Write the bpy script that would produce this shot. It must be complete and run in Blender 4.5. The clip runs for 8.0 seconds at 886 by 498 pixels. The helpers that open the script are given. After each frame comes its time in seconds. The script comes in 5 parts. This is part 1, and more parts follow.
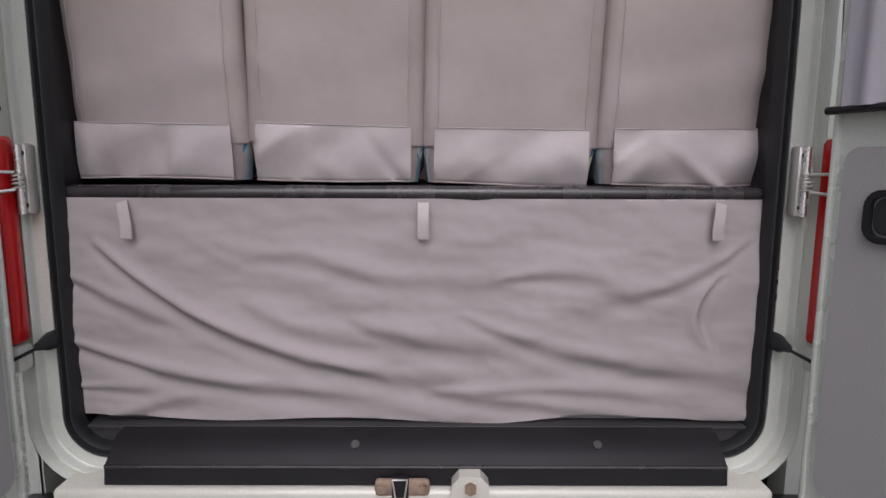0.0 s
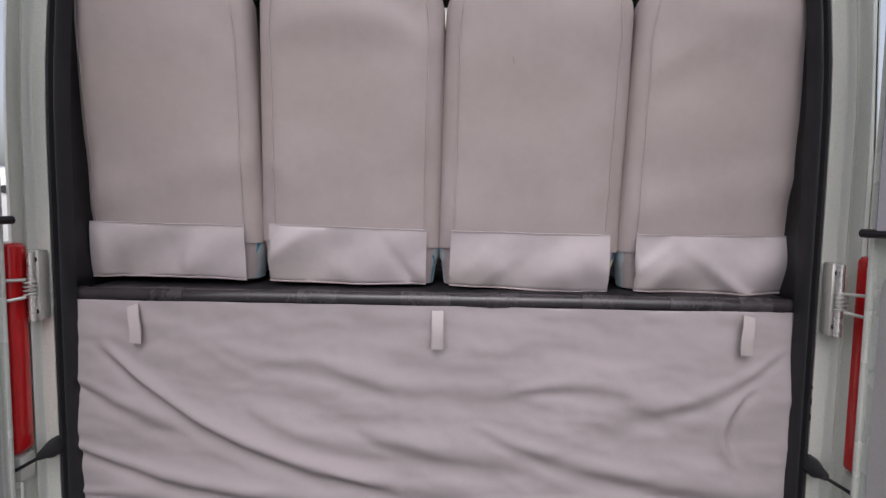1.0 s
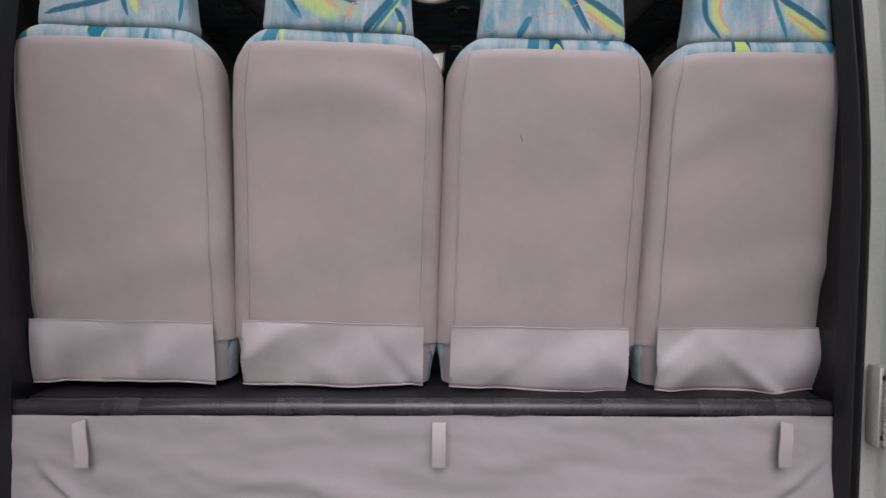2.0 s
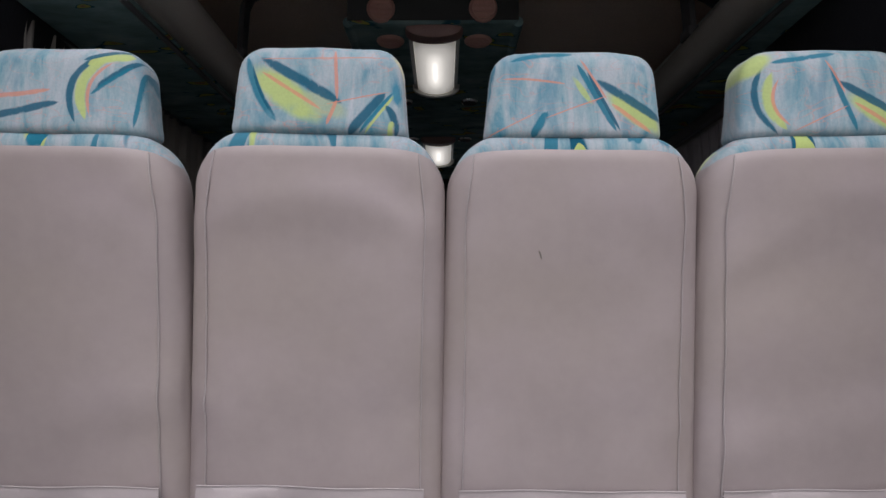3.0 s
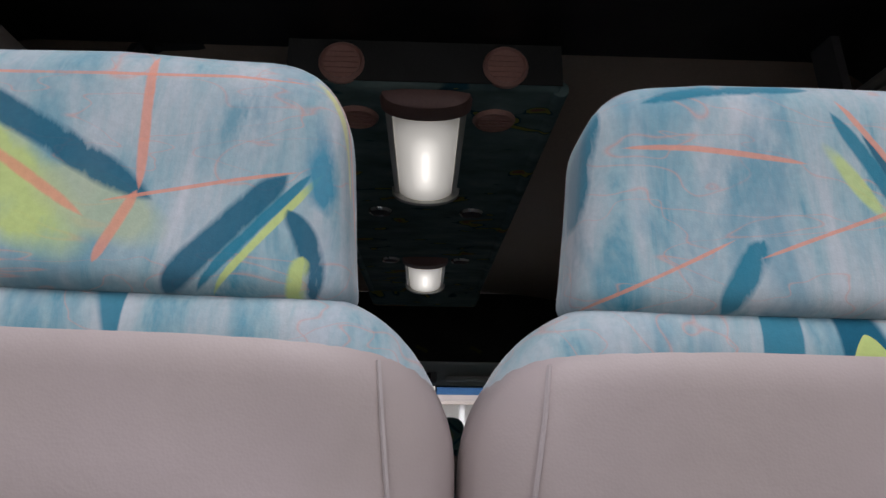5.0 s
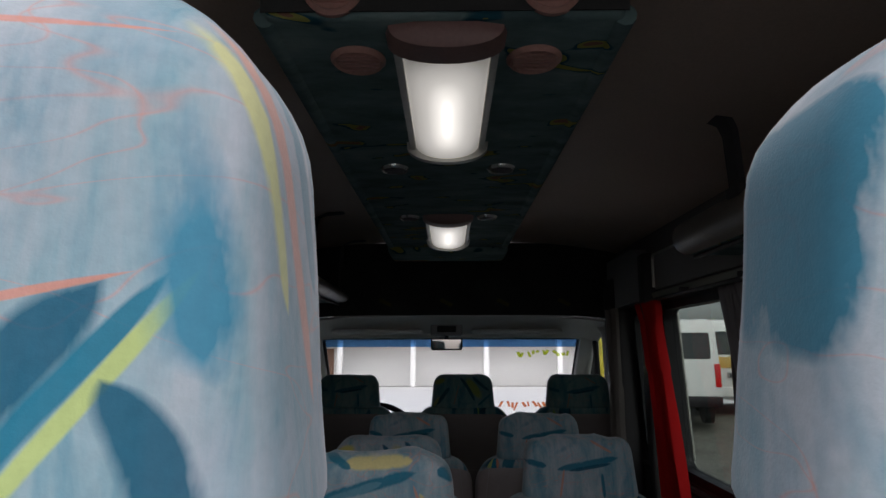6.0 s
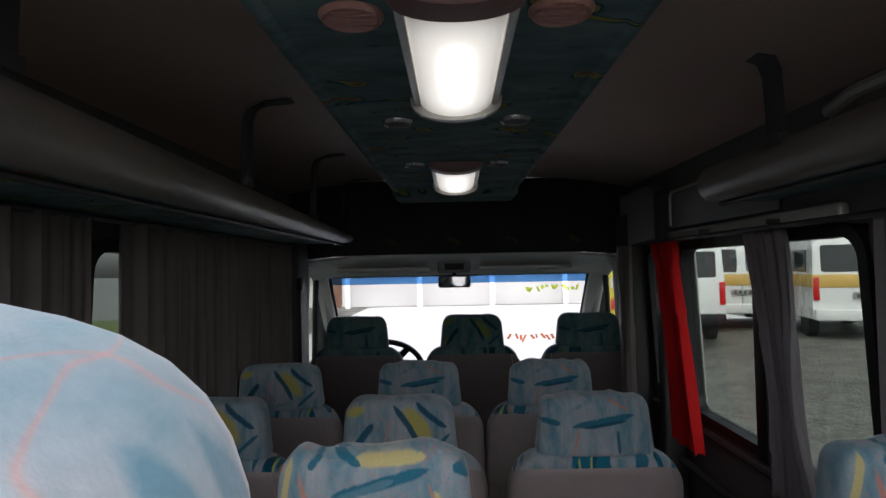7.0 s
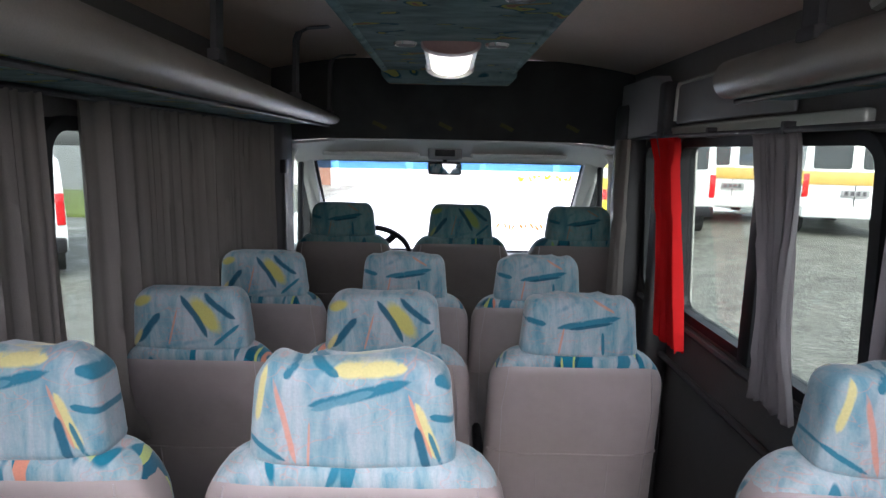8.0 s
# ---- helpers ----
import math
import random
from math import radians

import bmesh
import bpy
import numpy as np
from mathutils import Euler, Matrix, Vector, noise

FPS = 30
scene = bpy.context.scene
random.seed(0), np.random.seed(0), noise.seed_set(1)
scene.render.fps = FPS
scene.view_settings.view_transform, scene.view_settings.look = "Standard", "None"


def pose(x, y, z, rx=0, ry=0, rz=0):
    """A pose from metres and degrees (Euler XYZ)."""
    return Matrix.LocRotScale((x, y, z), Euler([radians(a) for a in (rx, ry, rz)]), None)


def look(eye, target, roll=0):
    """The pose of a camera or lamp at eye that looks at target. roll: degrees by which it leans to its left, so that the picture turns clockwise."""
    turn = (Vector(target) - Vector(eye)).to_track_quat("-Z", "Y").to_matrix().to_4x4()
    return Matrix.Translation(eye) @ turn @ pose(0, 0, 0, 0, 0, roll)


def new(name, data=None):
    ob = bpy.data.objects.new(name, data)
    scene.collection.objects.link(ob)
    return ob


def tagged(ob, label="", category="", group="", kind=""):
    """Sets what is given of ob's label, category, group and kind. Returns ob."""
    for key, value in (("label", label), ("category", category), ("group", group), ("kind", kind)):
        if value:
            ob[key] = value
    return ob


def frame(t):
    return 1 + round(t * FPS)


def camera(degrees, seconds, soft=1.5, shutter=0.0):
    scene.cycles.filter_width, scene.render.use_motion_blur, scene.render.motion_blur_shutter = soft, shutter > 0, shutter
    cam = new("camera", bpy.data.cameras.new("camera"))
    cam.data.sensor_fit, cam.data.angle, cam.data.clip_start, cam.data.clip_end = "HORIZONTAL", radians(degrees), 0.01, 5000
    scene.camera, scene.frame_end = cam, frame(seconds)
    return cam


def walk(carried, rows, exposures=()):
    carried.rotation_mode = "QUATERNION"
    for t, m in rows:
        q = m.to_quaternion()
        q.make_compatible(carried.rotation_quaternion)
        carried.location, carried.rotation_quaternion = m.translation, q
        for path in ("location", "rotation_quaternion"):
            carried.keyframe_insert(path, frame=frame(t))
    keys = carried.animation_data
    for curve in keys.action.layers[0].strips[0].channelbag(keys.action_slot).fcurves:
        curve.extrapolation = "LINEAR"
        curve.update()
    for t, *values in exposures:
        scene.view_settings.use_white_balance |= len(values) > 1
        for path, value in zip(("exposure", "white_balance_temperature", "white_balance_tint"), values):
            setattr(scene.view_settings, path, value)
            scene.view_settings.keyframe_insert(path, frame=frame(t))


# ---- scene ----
cam = camera(73.9, 8.0)
PATH = [
    (0, (0.043, -1.325, 1.32), (0.05, 0.655, 1.034), 0.2),
    (0.5, (0.07, -1.299, 1.412), (0.011, 0.685, 1.17), 0.4),
    (1, (0.046, -1.268, 1.478), (-0.007, 0.724, 1.308), 0.8),
    (2.5, (-0.03, -1.002, 1.666), (0.047, 0.997, 1.68), 0.2),
    (3, (0.006, -0.892, 1.702), (0.002, 1.1, 1.886), -0.2),
    (3.5, (0.033, -0.725, 1.755), (0.009, 1.255, 2.036), 0.4),
    (4, (0.015, -0.561, 1.799), (-0.066, 1.396, 2.203), 1.3),
    (4.5, (-0.022, -0.425, 1.86), (0.008, 1.52, 2.326), 0.5),
    (5, (-0.01, -0.283, 1.909), (0.041, 1.639, 2.459), 0.8),
    (6.5, (-0.021, -0.06, 2.073), (-0.072, 1.932, 2.252), -0.6),
    (7, (-0.025, -0.020, 2.1175), (-0.065, 1.978, 2.1845), -1.1),
    (7.5, (-0.025, 0.045, 2.150), (-0.04, 2.045, 2.099), -0.1),
    (8, (-0.025, 0.060, 2.146), (-0.029, 2.034, 1.812), 1.1),
]
KELVIN, TINT = 6180, 16
EXPOSURE = [(t, s, KELVIN - (230 if t > 7.9 else 0), TINT) for t, s in ((0.0, -0.28), (1.0, -0.16), (2.5, -0.38), (5.2, -0.42), (6.5, 0.05), (7.0, 0.5), (7.5, 1.5), (8.0, 2.25))]
walk(cam, [(t, look(e, g, r)) for t, e, g, r in PATH], EXPOSURE)

# ---------------------------------------------------------------- sky and sun
world = bpy.data.worlds.new("overcast_sky")
scene.world = world
world.use_nodes = True
wn, wl = world.node_tree.nodes, world.node_tree.links
sky = wn.new("ShaderNodeTexSky")
sky.sky_type = "NISHITA"
sky.sun_disc = False
sky.sun_elevation, sky.sun_rotation = radians(48), radians(180)
sky.air_density, sky.dust_density = 1.0, 4.0
pale = wn.new("ShaderNodeHueSaturation")
pale.inputs["Saturation"].default_value = 0.40
wl.new(sky.outputs[0], pale.inputs["Color"])
wl.new(pale.outputs[0], wn["Background"].inputs["Color"])
wn["Background"].inputs["Strength"].default_value = 0.19
sun = new("sun", bpy.data.lights.new("sun", "SUN"))
sun.data.energy, sun.data.angle, sun.data.color = 0.8, radians(60), (1.0, 0.97, 0.93)
sun.matrix_world = look((0, -20, 22.2), (0, 0, 0))


# ---------------------------------------------------------------- material tools
class Mat:
    """A node material with short ways to add nodes."""

    def __init__(self, name, rough=0.5, metal=0.0, spec=0.5):
        self.m = bpy.data.materials.new(name)
        self.m.use_nodes = True
        self.t = self.m.node_tree
        self.b = self.t.nodes["Principled BSDF"]
        self.b.inputs["Roughness"].default_value = rough
        self.b.inputs["Metallic"].default_value = metal
        self.b.inputs["Specular IOR Level"].default_value = spec
        self.co = self.t.nodes.new("ShaderNodeTexCoord").outputs["Object"]

    def n(self, kind, **sets):
        nd = self.t.nodes.new(kind)
        for key, value in sets.items():
            nd.inputs[key.replace("_", " ")].default_value = value
        return nd

    def link(self, a, b):
        self.t.links.new(a, b)

    def noise(self, scale, detail=4.0, rough=0.55, co=None, distort=0.0):
        nd = self.n("ShaderNodeTexNoise", Scale=scale, Detail=detail, Roughness=rough, Distortion=distort)
        self.link(co or self.co, nd.inputs["Vector"])
        return nd.outputs["Fac"]

    def ramp(self, fac, stops, constant=False):
        nd = self.t.nodes.new("ShaderNodeValToRGB")
        if constant:
            nd.color_ramp.interpolation = "CONSTANT"
        els = nd.color_ramp.elements
        while len(els) < len(stops):
            els.new(0.5)
        for el, (p, c) in zip(els, stops):
            el.position = p
            el.color = (*c, 1) if not isinstance(c, (int, float)) else (c, c, c, 1)
        self.link(fac, nd.inputs[0])
        return nd.outputs[0]

    def mix(self, fac, a, b, mode="MIX"):
        nd = self.t.nodes.new("ShaderNodeMix")
        nd.data_type, nd.blend_type = "RGBA", mode
        for sock, value in ((nd.inputs[0], fac), (nd.inputs[6], a), (nd.inputs[7], b)):
            if isinstance(value, bpy.types.NodeSocket):
                self.link(value, sock)
            elif isinstance(value, (int, float)):
                sock.default_value = value
            else:
                sock.default_value = (*value, 1)
        return nd.outputs[2]

    def map(self, loc=(0, 0, 0), rot=(0, 0, 0), scale=(1, 1, 1), kind="POINT", co=None):
        nd = self.t.nodes.new("ShaderNodeMapping")
        nd.vector_type = kind
        nd.inputs["Location"].default_value = loc
        nd.inputs["Rotation"].default_value = rot
        nd.inputs["Scale"].default_value = scale
        self.link(co or self.co, nd.inputs["Vector"])
        return nd.outputs[0]

    def math(self, op, a, b=0.0):
        nd = self.t.nodes.new("ShaderNodeMath")
        nd.operation = op
        for sock, value in zip(nd.inputs, (a, b)):
            if isinstance(value, bpy.types.NodeSocket):
                self.link(value, sock)
            else:
                sock.default_value = value
        return nd.outputs[0]

    def color(self, sock):
        self.link(sock, self.b.inputs["Base Color"])
        return self

    def bump(self, fac, strength=0.2, dist=0.01):
        nd = self.n("ShaderNodeBump", Strength=strength, Distance=dist)
        self.link(fac, nd.inputs["Height"])
        self.link(nd.outputs[0], self.b.inputs["Normal"])
        return self

    def rough(self, fac, lo, hi):
        self.link(self.ramp(fac, [(0.3, lo), (0.7, hi)]), self.b.inputs["Roughness"])
        return self


def scaled(c, k):
    return tuple(v * k for v in c)


def worn(name, c, rough=0.5, metal=0.0, big=3.0, fine=120.0, vary=0.15, bump=0.1, dist=0.002, spec=0.5):
    """A plain coloured surface with stains at one scale and grain at another."""
    m = Mat(name, rough, metal, spec)
    base = m.ramp(m.noise(big, 5), [(0.3, scaled(c, 1 - vary)), (0.7, scaled(c, 1 + vary * 0.7))])
    grain = m.noise(fine, 3)
    col = m.mix(0.35, base, m.ramp(grain, [(0.3, scaled(c, 0.8)), (0.7, scaled(c, 1.15))]))
    m.color(col).bump(grain, bump, dist).rough(m.noise(big * 2.3, 4), max(0.02, rough - 0.08), min(1, rough + 0.1))
    return m.m


TEAL, NAVY = (0.012, 0.17, 0.255), (0.006, 0.10, 0.165)
LIME, CORAL = (0.46, 0.56, 0.19), (0.66, 0.27, 0.18)
DUSK, STRAW = (0.12, 0.28, 0.355), (0.66, 0.58, 0.24)


def fabric(name, strokes=(), bands=True, shift=0.0, shade_tint=(1.0, 1.0, 1.0)):
    """Pale blue plush printed with brush strokes. strokes: (x, z, degrees, half length, half width, colour)."""
    m = Mat(name, 0.92, 0.0, 0.25)
    streak = m.map(loc=(shift, shift, shift), rot=(0, radians(20), 0), scale=(34, 20, 7))
    base = m.ramp(m.noise(1.0, 6, 0.65, streak, 0.4),
                  [(0.28, (0.05, 0.24, 0.33)), (0.42, (0.25, 0.38, 0.425)), (0.56, (0.375, 0.44, 0.472)), (0.75, (0.49, 0.512, 0.545))])
    patch = m.noise(1.0, 4, 0.6, m.map(loc=(2 + shift, 1, 3), rot=(0, radians(-28), 0), scale=(17, 12, 6.5)), 0.5)
    base = m.mix(m.ramp(patch, [(0.52, 0.0), (0.66, 0.68)]), base, (0.11, 0.27, 0.35))
    base = m.mix(m.ramp(patch, [(0.30, 0.6), (0.42, 0.0)]), base, (0.46, 0.48, 0.53))
    # crossing hair lines in coral
    for k, (rz, sc) in enumerate(((35, 2.3), (-62, 1.9))):
        co = m.map(loc=(3 * k + shift, 1.0, 2.0 * k), rot=(0, radians(rz), 0), scale=(4, 4, 11))
        ln = m.noise(sc, 2, 0.5, co, 0.6)
        mask = m.ramp(ln, [(0.495, 0.0), (0.500, 0.42), (0.505, 0.0)])
        base = m.mix(mask, base, CORAL)
    if bands:
        info = m.t.nodes.new("ShaderNodeObjectInfo").outputs["Random"]
        off = m.t.nodes.new("ShaderNodeCombineXYZ")
        m.link(m.math("MULTIPLY", info, 17.0), off.inputs[0])
        m.link(m.math("MULTIPLY", info, 41.0), off.inputs[2])
        add = m.t.nodes.new("ShaderNodeVectorMath")
        m.link(m.map(rot=(0, radians(50), 0), scale=(15, 6, 5), loc=(shift, 0, 0)), add.inputs[0])
        m.link(off.outputs[0], add.inputs[1])
        nz = m.noise(1.0, 1.2, 0.4, add.outputs[0], 0.5)
        mask = m.ramp(nz, [(0.0, 0.0), (0.595, 0.0), (0.612, 1.0)])
        pick = m.noise(0.8, 1.0, 0.4, m.map(rot=(0, radians(30), 0), loc=(5, 7, 2), co=add.outputs[0]), 0.3)
        col = m.ramp(pick, [(0.0, TEAL), (0.46, NAVY), (0.53, LIME), (0.58, TEAL), (0.66, CORAL)], True)
        base = m.mix(mask, base, col)
        nz2 = m.noise(1.0, 1.5, 0.4, m.map(rot=(0, radians(-50), 0), scale=(1.0, 1.0, 1.6), loc=(9 + shift, 4, 1), co=add.outputs[0]), 0.6)
        base = m.mix(m.ramp(nz2, [(0.0, 0.0), (0.63, 0.0), (0.65, 0.9)]), base, TEAL)
    warp = m.noise(30.0, 4)
    brush = m.noise(1.0, 4, 0.7, m.map(rot=(0, radians(25), 0), scale=(70, 40, 24)))
    wobble = m.math("MULTIPLY", m.math("SUBTRACT", m.noise(16.0, 2), 0.5), 0.5)
    streaky = m.ramp(brush, [(0.30, 0.45), (0.50, 1.0)])
    rag = m.math("ADD", m.math("MULTIPLY", warp, 1.1), m.math("MULTIPLY", brush, 1.3))
    for x, z, deg, ln, wd, c, *bend in strokes:
        side = bool(bend) and bend[0] == "side"
        if side:
            # a stroke on the flank: x is then the place from rear to front
            co = m.map(loc=(0, x, z), rot=(radians(deg), 0, 0), scale=(1e3, ln, wd), kind="TEXTURE")
        else:
            co = m.map(loc=(x, 0, z), rot=(0, radians(-deg), 0), scale=(ln, 1e3, wd), kind="TEXTURE")
        if bend and bend[0] == "blot":
            g = m.t.nodes.new("ShaderNodeTexGradient")
            g.gradient_type = "SPHERICAL"
            m.link(co, g.inputs[0])
            shape, soft, full = g.outputs["Fac"], (1.0 if c == DUSK else 0.45), (bend[1] if len(bend) > 1 else 0.92)
            if c == DUSK:
                shape = m.math("MULTIPLY", shape, m.ramp(brush, [(0.36, 0.15), (0.58, 1.0)]))
        else:
            sep = m.t.nodes.new("ShaderNodeSeparateXYZ")
            m.link(co, sep.inputs[0])
            along = m.math("ABSOLUTE", sep.outputs[1 if side else 0])
            arc = m.math("MULTIPLY", m.math("MULTIPLY", along, along), bend[0] if bend and not side else 0.0)
            across = m.math("ABSOLUTE", m.math("ADD", m.math("SUBTRACT", sep.outputs[2], arc), wobble))
            shape = m.math("SUBTRACT", m.math("SUBTRACT", 1.0, m.math("POWER", along, 6.0)), across)
            shape, soft, full = m.math("MULTIPLY", m.math("MAXIMUM", shape, 0.0), streaky), 0.46, (0.78 if c == CORAL else 0.92)
        if side:
            own = m.t.nodes.new("ShaderNodeSeparateXYZ")
            m.link(m.co, own.inputs[0])
            shape = m.math("MULTIPLY", shape, m.ramp(own.outputs[0], [(0.112, 0.0), (0.132, 1.0)]))
        base = m.mix(m.ramp(m.math("MULTIPLY", shape, rag), [(0.04, 0.0), (soft, full)]), base, c)
    pile = m.noise(900.0, 2)
    base = m.mix(0.22, base, m.ramp(m.noise(260, 3), [(0.3, 0.55), (0.7, 1.0)]), "MULTIPLY")
    # this tint darkens the whole print, in place of shade
    if shade_tint != (1.0, 1.0, 1.0):
        base = m.mix(1.0, base, shade_tint, "MULTIPLY")
    m.color(base).bump(pile, 0.12, 0.001)
    m.b.inputs["Sheen Weight"].default_value = 0.35
    m.b.inputs["Sheen Roughness"].default_value = 0.4
    return m.m


def leaf_cloth(name, dark=1.0):
    """Dark teal lining cloth with sparse olive leaves, for the ceiling panel and the undersides of the racks."""
    m = Mat(name, 0.95, 0.0, 0.2)
    base = m.ramp(m.noise(9, 5, 0.6, m.map(scale=(1, 2.2, 1))), [(0.3, (0.085, 0.135, 0.14)), (0.55, (0.16, 0.235, 0.235)), (0.75, (0.25, 0.32, 0.31))])
    nz = m.noise(1.0, 1.5, 0.4, m.map(rot=(0, 0, radians(60)), scale=(9, 22, 9)), 0.8)
    base = m.mix(m.ramp(nz, [(0.0, 0.0), (0.62, 0.0), (0.64, 1.0)]), base, m.ramp(nz, [(0.0, (0.02, 0.08, 0.11)), (0.66, (0.30, 0.29, 0.08)), (0.71, (0.25, 0.13, 0.09))], True))
    m.color(m.mix(1.0, base, (dark, dark, dark), "MULTIPLY")).bump(m.noise(500, 2), 0.3, 0.002)
    return m.m


def vinyl(name, c, seamless=0.0):
    """Soft grained upholstery vinyl, a little soiled."""
    m = Mat(name, 0.46, 0.0, 0.45)
    stain = m.ramp(m.noise(5.5, 5, 0.6), [(0.3, scaled(c, 0.88)), (0.52, c), (0.75, (c[0] * 1.06, c[1] * 1.05, c[2] * 1.1))])
    warm = m.ramp(m.noise(2.6, 3, 0.5, m.map(loc=(1.3, 0.4, 2.1))), [(0.42, 0.0), (0.62, 0.5)])
    stain = m.mix(warm, stain, (c[0] * 0.98, c[1] * 0.975, c[2] * 0.86))
    vor = m.n("ShaderNodeTexVoronoi", Scale=620.0)
    m.link(m.co, vor.inputs["Vector"])
    soft = m.noise(14, 4, 0.5)
    col = m.mix(0.2, stain, m.ramp(m.noise(40, 5), [(0.3, scaled(c, 0.85)), (0.7, scaled(c, 1.1))]))
    m.color(col).rough(soft, 0.40, 0.58)
    h = m.math("ADD", m.math("MULTIPLY", vor.outputs["Distance"], 0.12), m.math("MULTIPLY", soft, 2.2))
    return m.bump(h, 0.11, 0.005).m


def glass(name, tint, rough=0.0):
    m = bpy.data.materials.new(name)
    m.use_nodes = True
    t = m.node_tree
    t.nodes.clear()
    out = t.nodes.new("ShaderNodeOutputMaterial")
    clear, gloss, mix = (t.nodes.new("ShaderNode" + k) for k in ("BsdfTransparent", "BsdfGlossy", "MixShader"))
    clear.inputs[0].default_value = (*tint, 1)
    gloss.inputs["Roughness"].default_value = rough
    mix.inputs[0].default_value = 0.04
    t.links.new(clear.outputs[0], mix.inputs[1])
    t.links.new(gloss.outputs[0], mix.inputs[2])
    t.links.new(mix.outputs[0], out.inputs[0])
    return m


def glow(name, c, strength):
    """Milky lamp lens, brightest along the tube behind it."""
    m = Mat(name, 0.35)
    sep = m.t.nodes.new("ShaderNodeSeparateXYZ")
    m.link(m.co, sep.inputs[0])
    across = m.math("ABSOLUTE", m.math("MULTIPLY", sep.outputs[0], 15.0))
    along = m.math("POWER", m.math("ABSOLUTE", m.math("MULTIPLY", sep.outputs[1], 5.2)), 2.0)
    far = m.math("SQRT", m.math("ADD", m.math("MULTIPLY", across, across), m.math("MULTIPLY", along, along)))
    fac = m.ramp(far, [(0.0, 1.0), (0.16, 0.62), (0.45, 0.34), (0.75, 0.22), (1.0, 0.10)])
    m.b.inputs["Base Color"].default_value = (0.75, 0.74, 0.68, 1)
    m.b.inputs["Emission Color"].default_value = (*c, 1)
    m.link(m.math("MULTIPLY", fac, strength), m.b.inputs["Emission Strength"])
    return m.m


# ---------------------------------------------------------------- materials
SEAT_GREY = vinyl("mauve_grey_vinyl", (0.354, 0.302, 0.296))
FLAP_GREY = vinyl("pale_mauve_vinyl", (0.40, 0.355, 0.355))
CURTAIN_GREY = worn("mauve_grey_cloth", (0.332, 0.294, 0.296), 0.85, 0, 2.2, 700, 0.14, 0.25, 0.002, 0.25)
SILVER = worn("greenish_silver_paint", (0.64, 0.65, 0.59), 0.14, 0.25, 2.0, 300, 0.07, 0.02, 0.001)
CREAM = worn("cream_painted_metal", (0.58, 0.56, 0.50), 0.35, 0.1, 3.0, 200, 0.12, 0.03, 0.001)
RUBBER = worn("black_rubber", (0.017, 0.017, 0.019), 0.5, 0, 5, 200, 0.3, 0.15, 0.002, 0.35)
BLACKPL = worn("worn_black_plastic", (0.011, 0.010, 0.012), 0.42, 0, 4, 160, 0.4, 0.2, 0.002, 0.3)
DARKTRIM = worn("dark_grey_trim", (0.060, 0.056, 0.058), 0.6, 0, 3, 220, 0.2, 0.15, 0.002)
STEEL = worn("dull_zinc_steel", (0.55, 0.54, 0.50), 0.38, 0.6, 9, 180, 0.2, 0.1, 0.001)
PIPE = worn("scuffed_black_tube", (0.030, 0.026, 0.028), 0.20, 0.0, 12, 90, 0.5, 0.2, 0.001)
OLIVEPRINT = worn("olive_print_cloth", (0.105, 0.098, 0.040), 0.9, 0, 30, 400, 0.3, 0.2, 0.001, 0.2)
RUST = worn("rusty_zinc_steel", (0.30, 0.215, 0.16), 0.6, 0.3, 40, 220, 0.45, 0.3, 0.002)
CHROME = worn("chrome_ring", (0.80, 0.78, 0.76), 0.25, 0.85, 9, 200, 0.1, 0.02, 0.001)
REDLENS = worn("red_lamp_plastic", (0.55, 0.012, 0.014), 0.15, 0, 6, 60, 0.2, 0.1, 0.002)
REDCLOTH = worn("scarlet_cloth", (0.62, 0.012, 0.012), 0.85, 0, 5, 500, 0.15, 0.2, 0.002, 0.2)
DOORGREY = worn("grey_door_lining", (0.30, 0.288, 0.288), 0.6, 0, 2, 260, 0.08, 0.15, 0.001)
SAGE = worn("sage_painted_steel", (0.56, 0.58, 0.53), 0.25, 0.2, 3, 200, 0.08, 0.03, 0.001)
CEILBROWN = worn("brown_ceiling_board", (0.58, 0.43, 0.345), 0.6, 0, 2, 150, 0.12, 0.1, 0.001)
RACKBEIGE = worn("taupe_rack_vinyl", (0.235, 0.205, 0.18), 0.45, 0, 3, 300, 0.12, 0.15, 0.001)
SALMON = worn("salmon_grille_plastic", (0.55, 0.30, 0.25), 0.5, 0, 6, 200, 0.1, 0.05, 0.001)
CAPBROWN = worn("brown_lamp_cap", (0.24, 0.13, 0.115), 0.45, 0, 6, 200, 0.1, 0.05, 0.001)
WALLTRIM = worn("taupe_wall_lining", (0.16, 0.145, 0.14), 0.65, 0, 2, 200, 0.12, 0.15, 0.001)
DRAPE = worn("taupe_curtain_cloth", (0.215, 0.19, 0.17), 0.9, 0, 4, 500, 0.12, 0.25, 0.002, 0.2)
GREYDRAPE = worn("grey_tied_curtain_cloth", (0.25, 0.225, 0.23), 0.9, 0, 4, 500, 0.12, 0.25, 0.002, 0.2)
LIGHTDRAPE = worn("lilac_grey_curtain_cloth", (0.34, 0.32, 0.35), 0.9, 0, 4, 500, 0.08, 0.25, 0.002, 0.2)
CABWHITE = worn("off_white_cab_lining", (0.76, 0.74, 0.71), 0.7, 0, 3, 200, 0.08, 0.1, 0.001)
FLOORMAT = worn("dark_ribbed_floor", (0.035, 0.033, 0.035), 0.6, 0, 3, 120, 0.3, 0.3, 0.003)
WHITEPAINT = worn("white_car_paint", (0.72, 0.72, 0.70), 0.25, 0, 1.5, 60, 0.05, 0.02, 0.001)
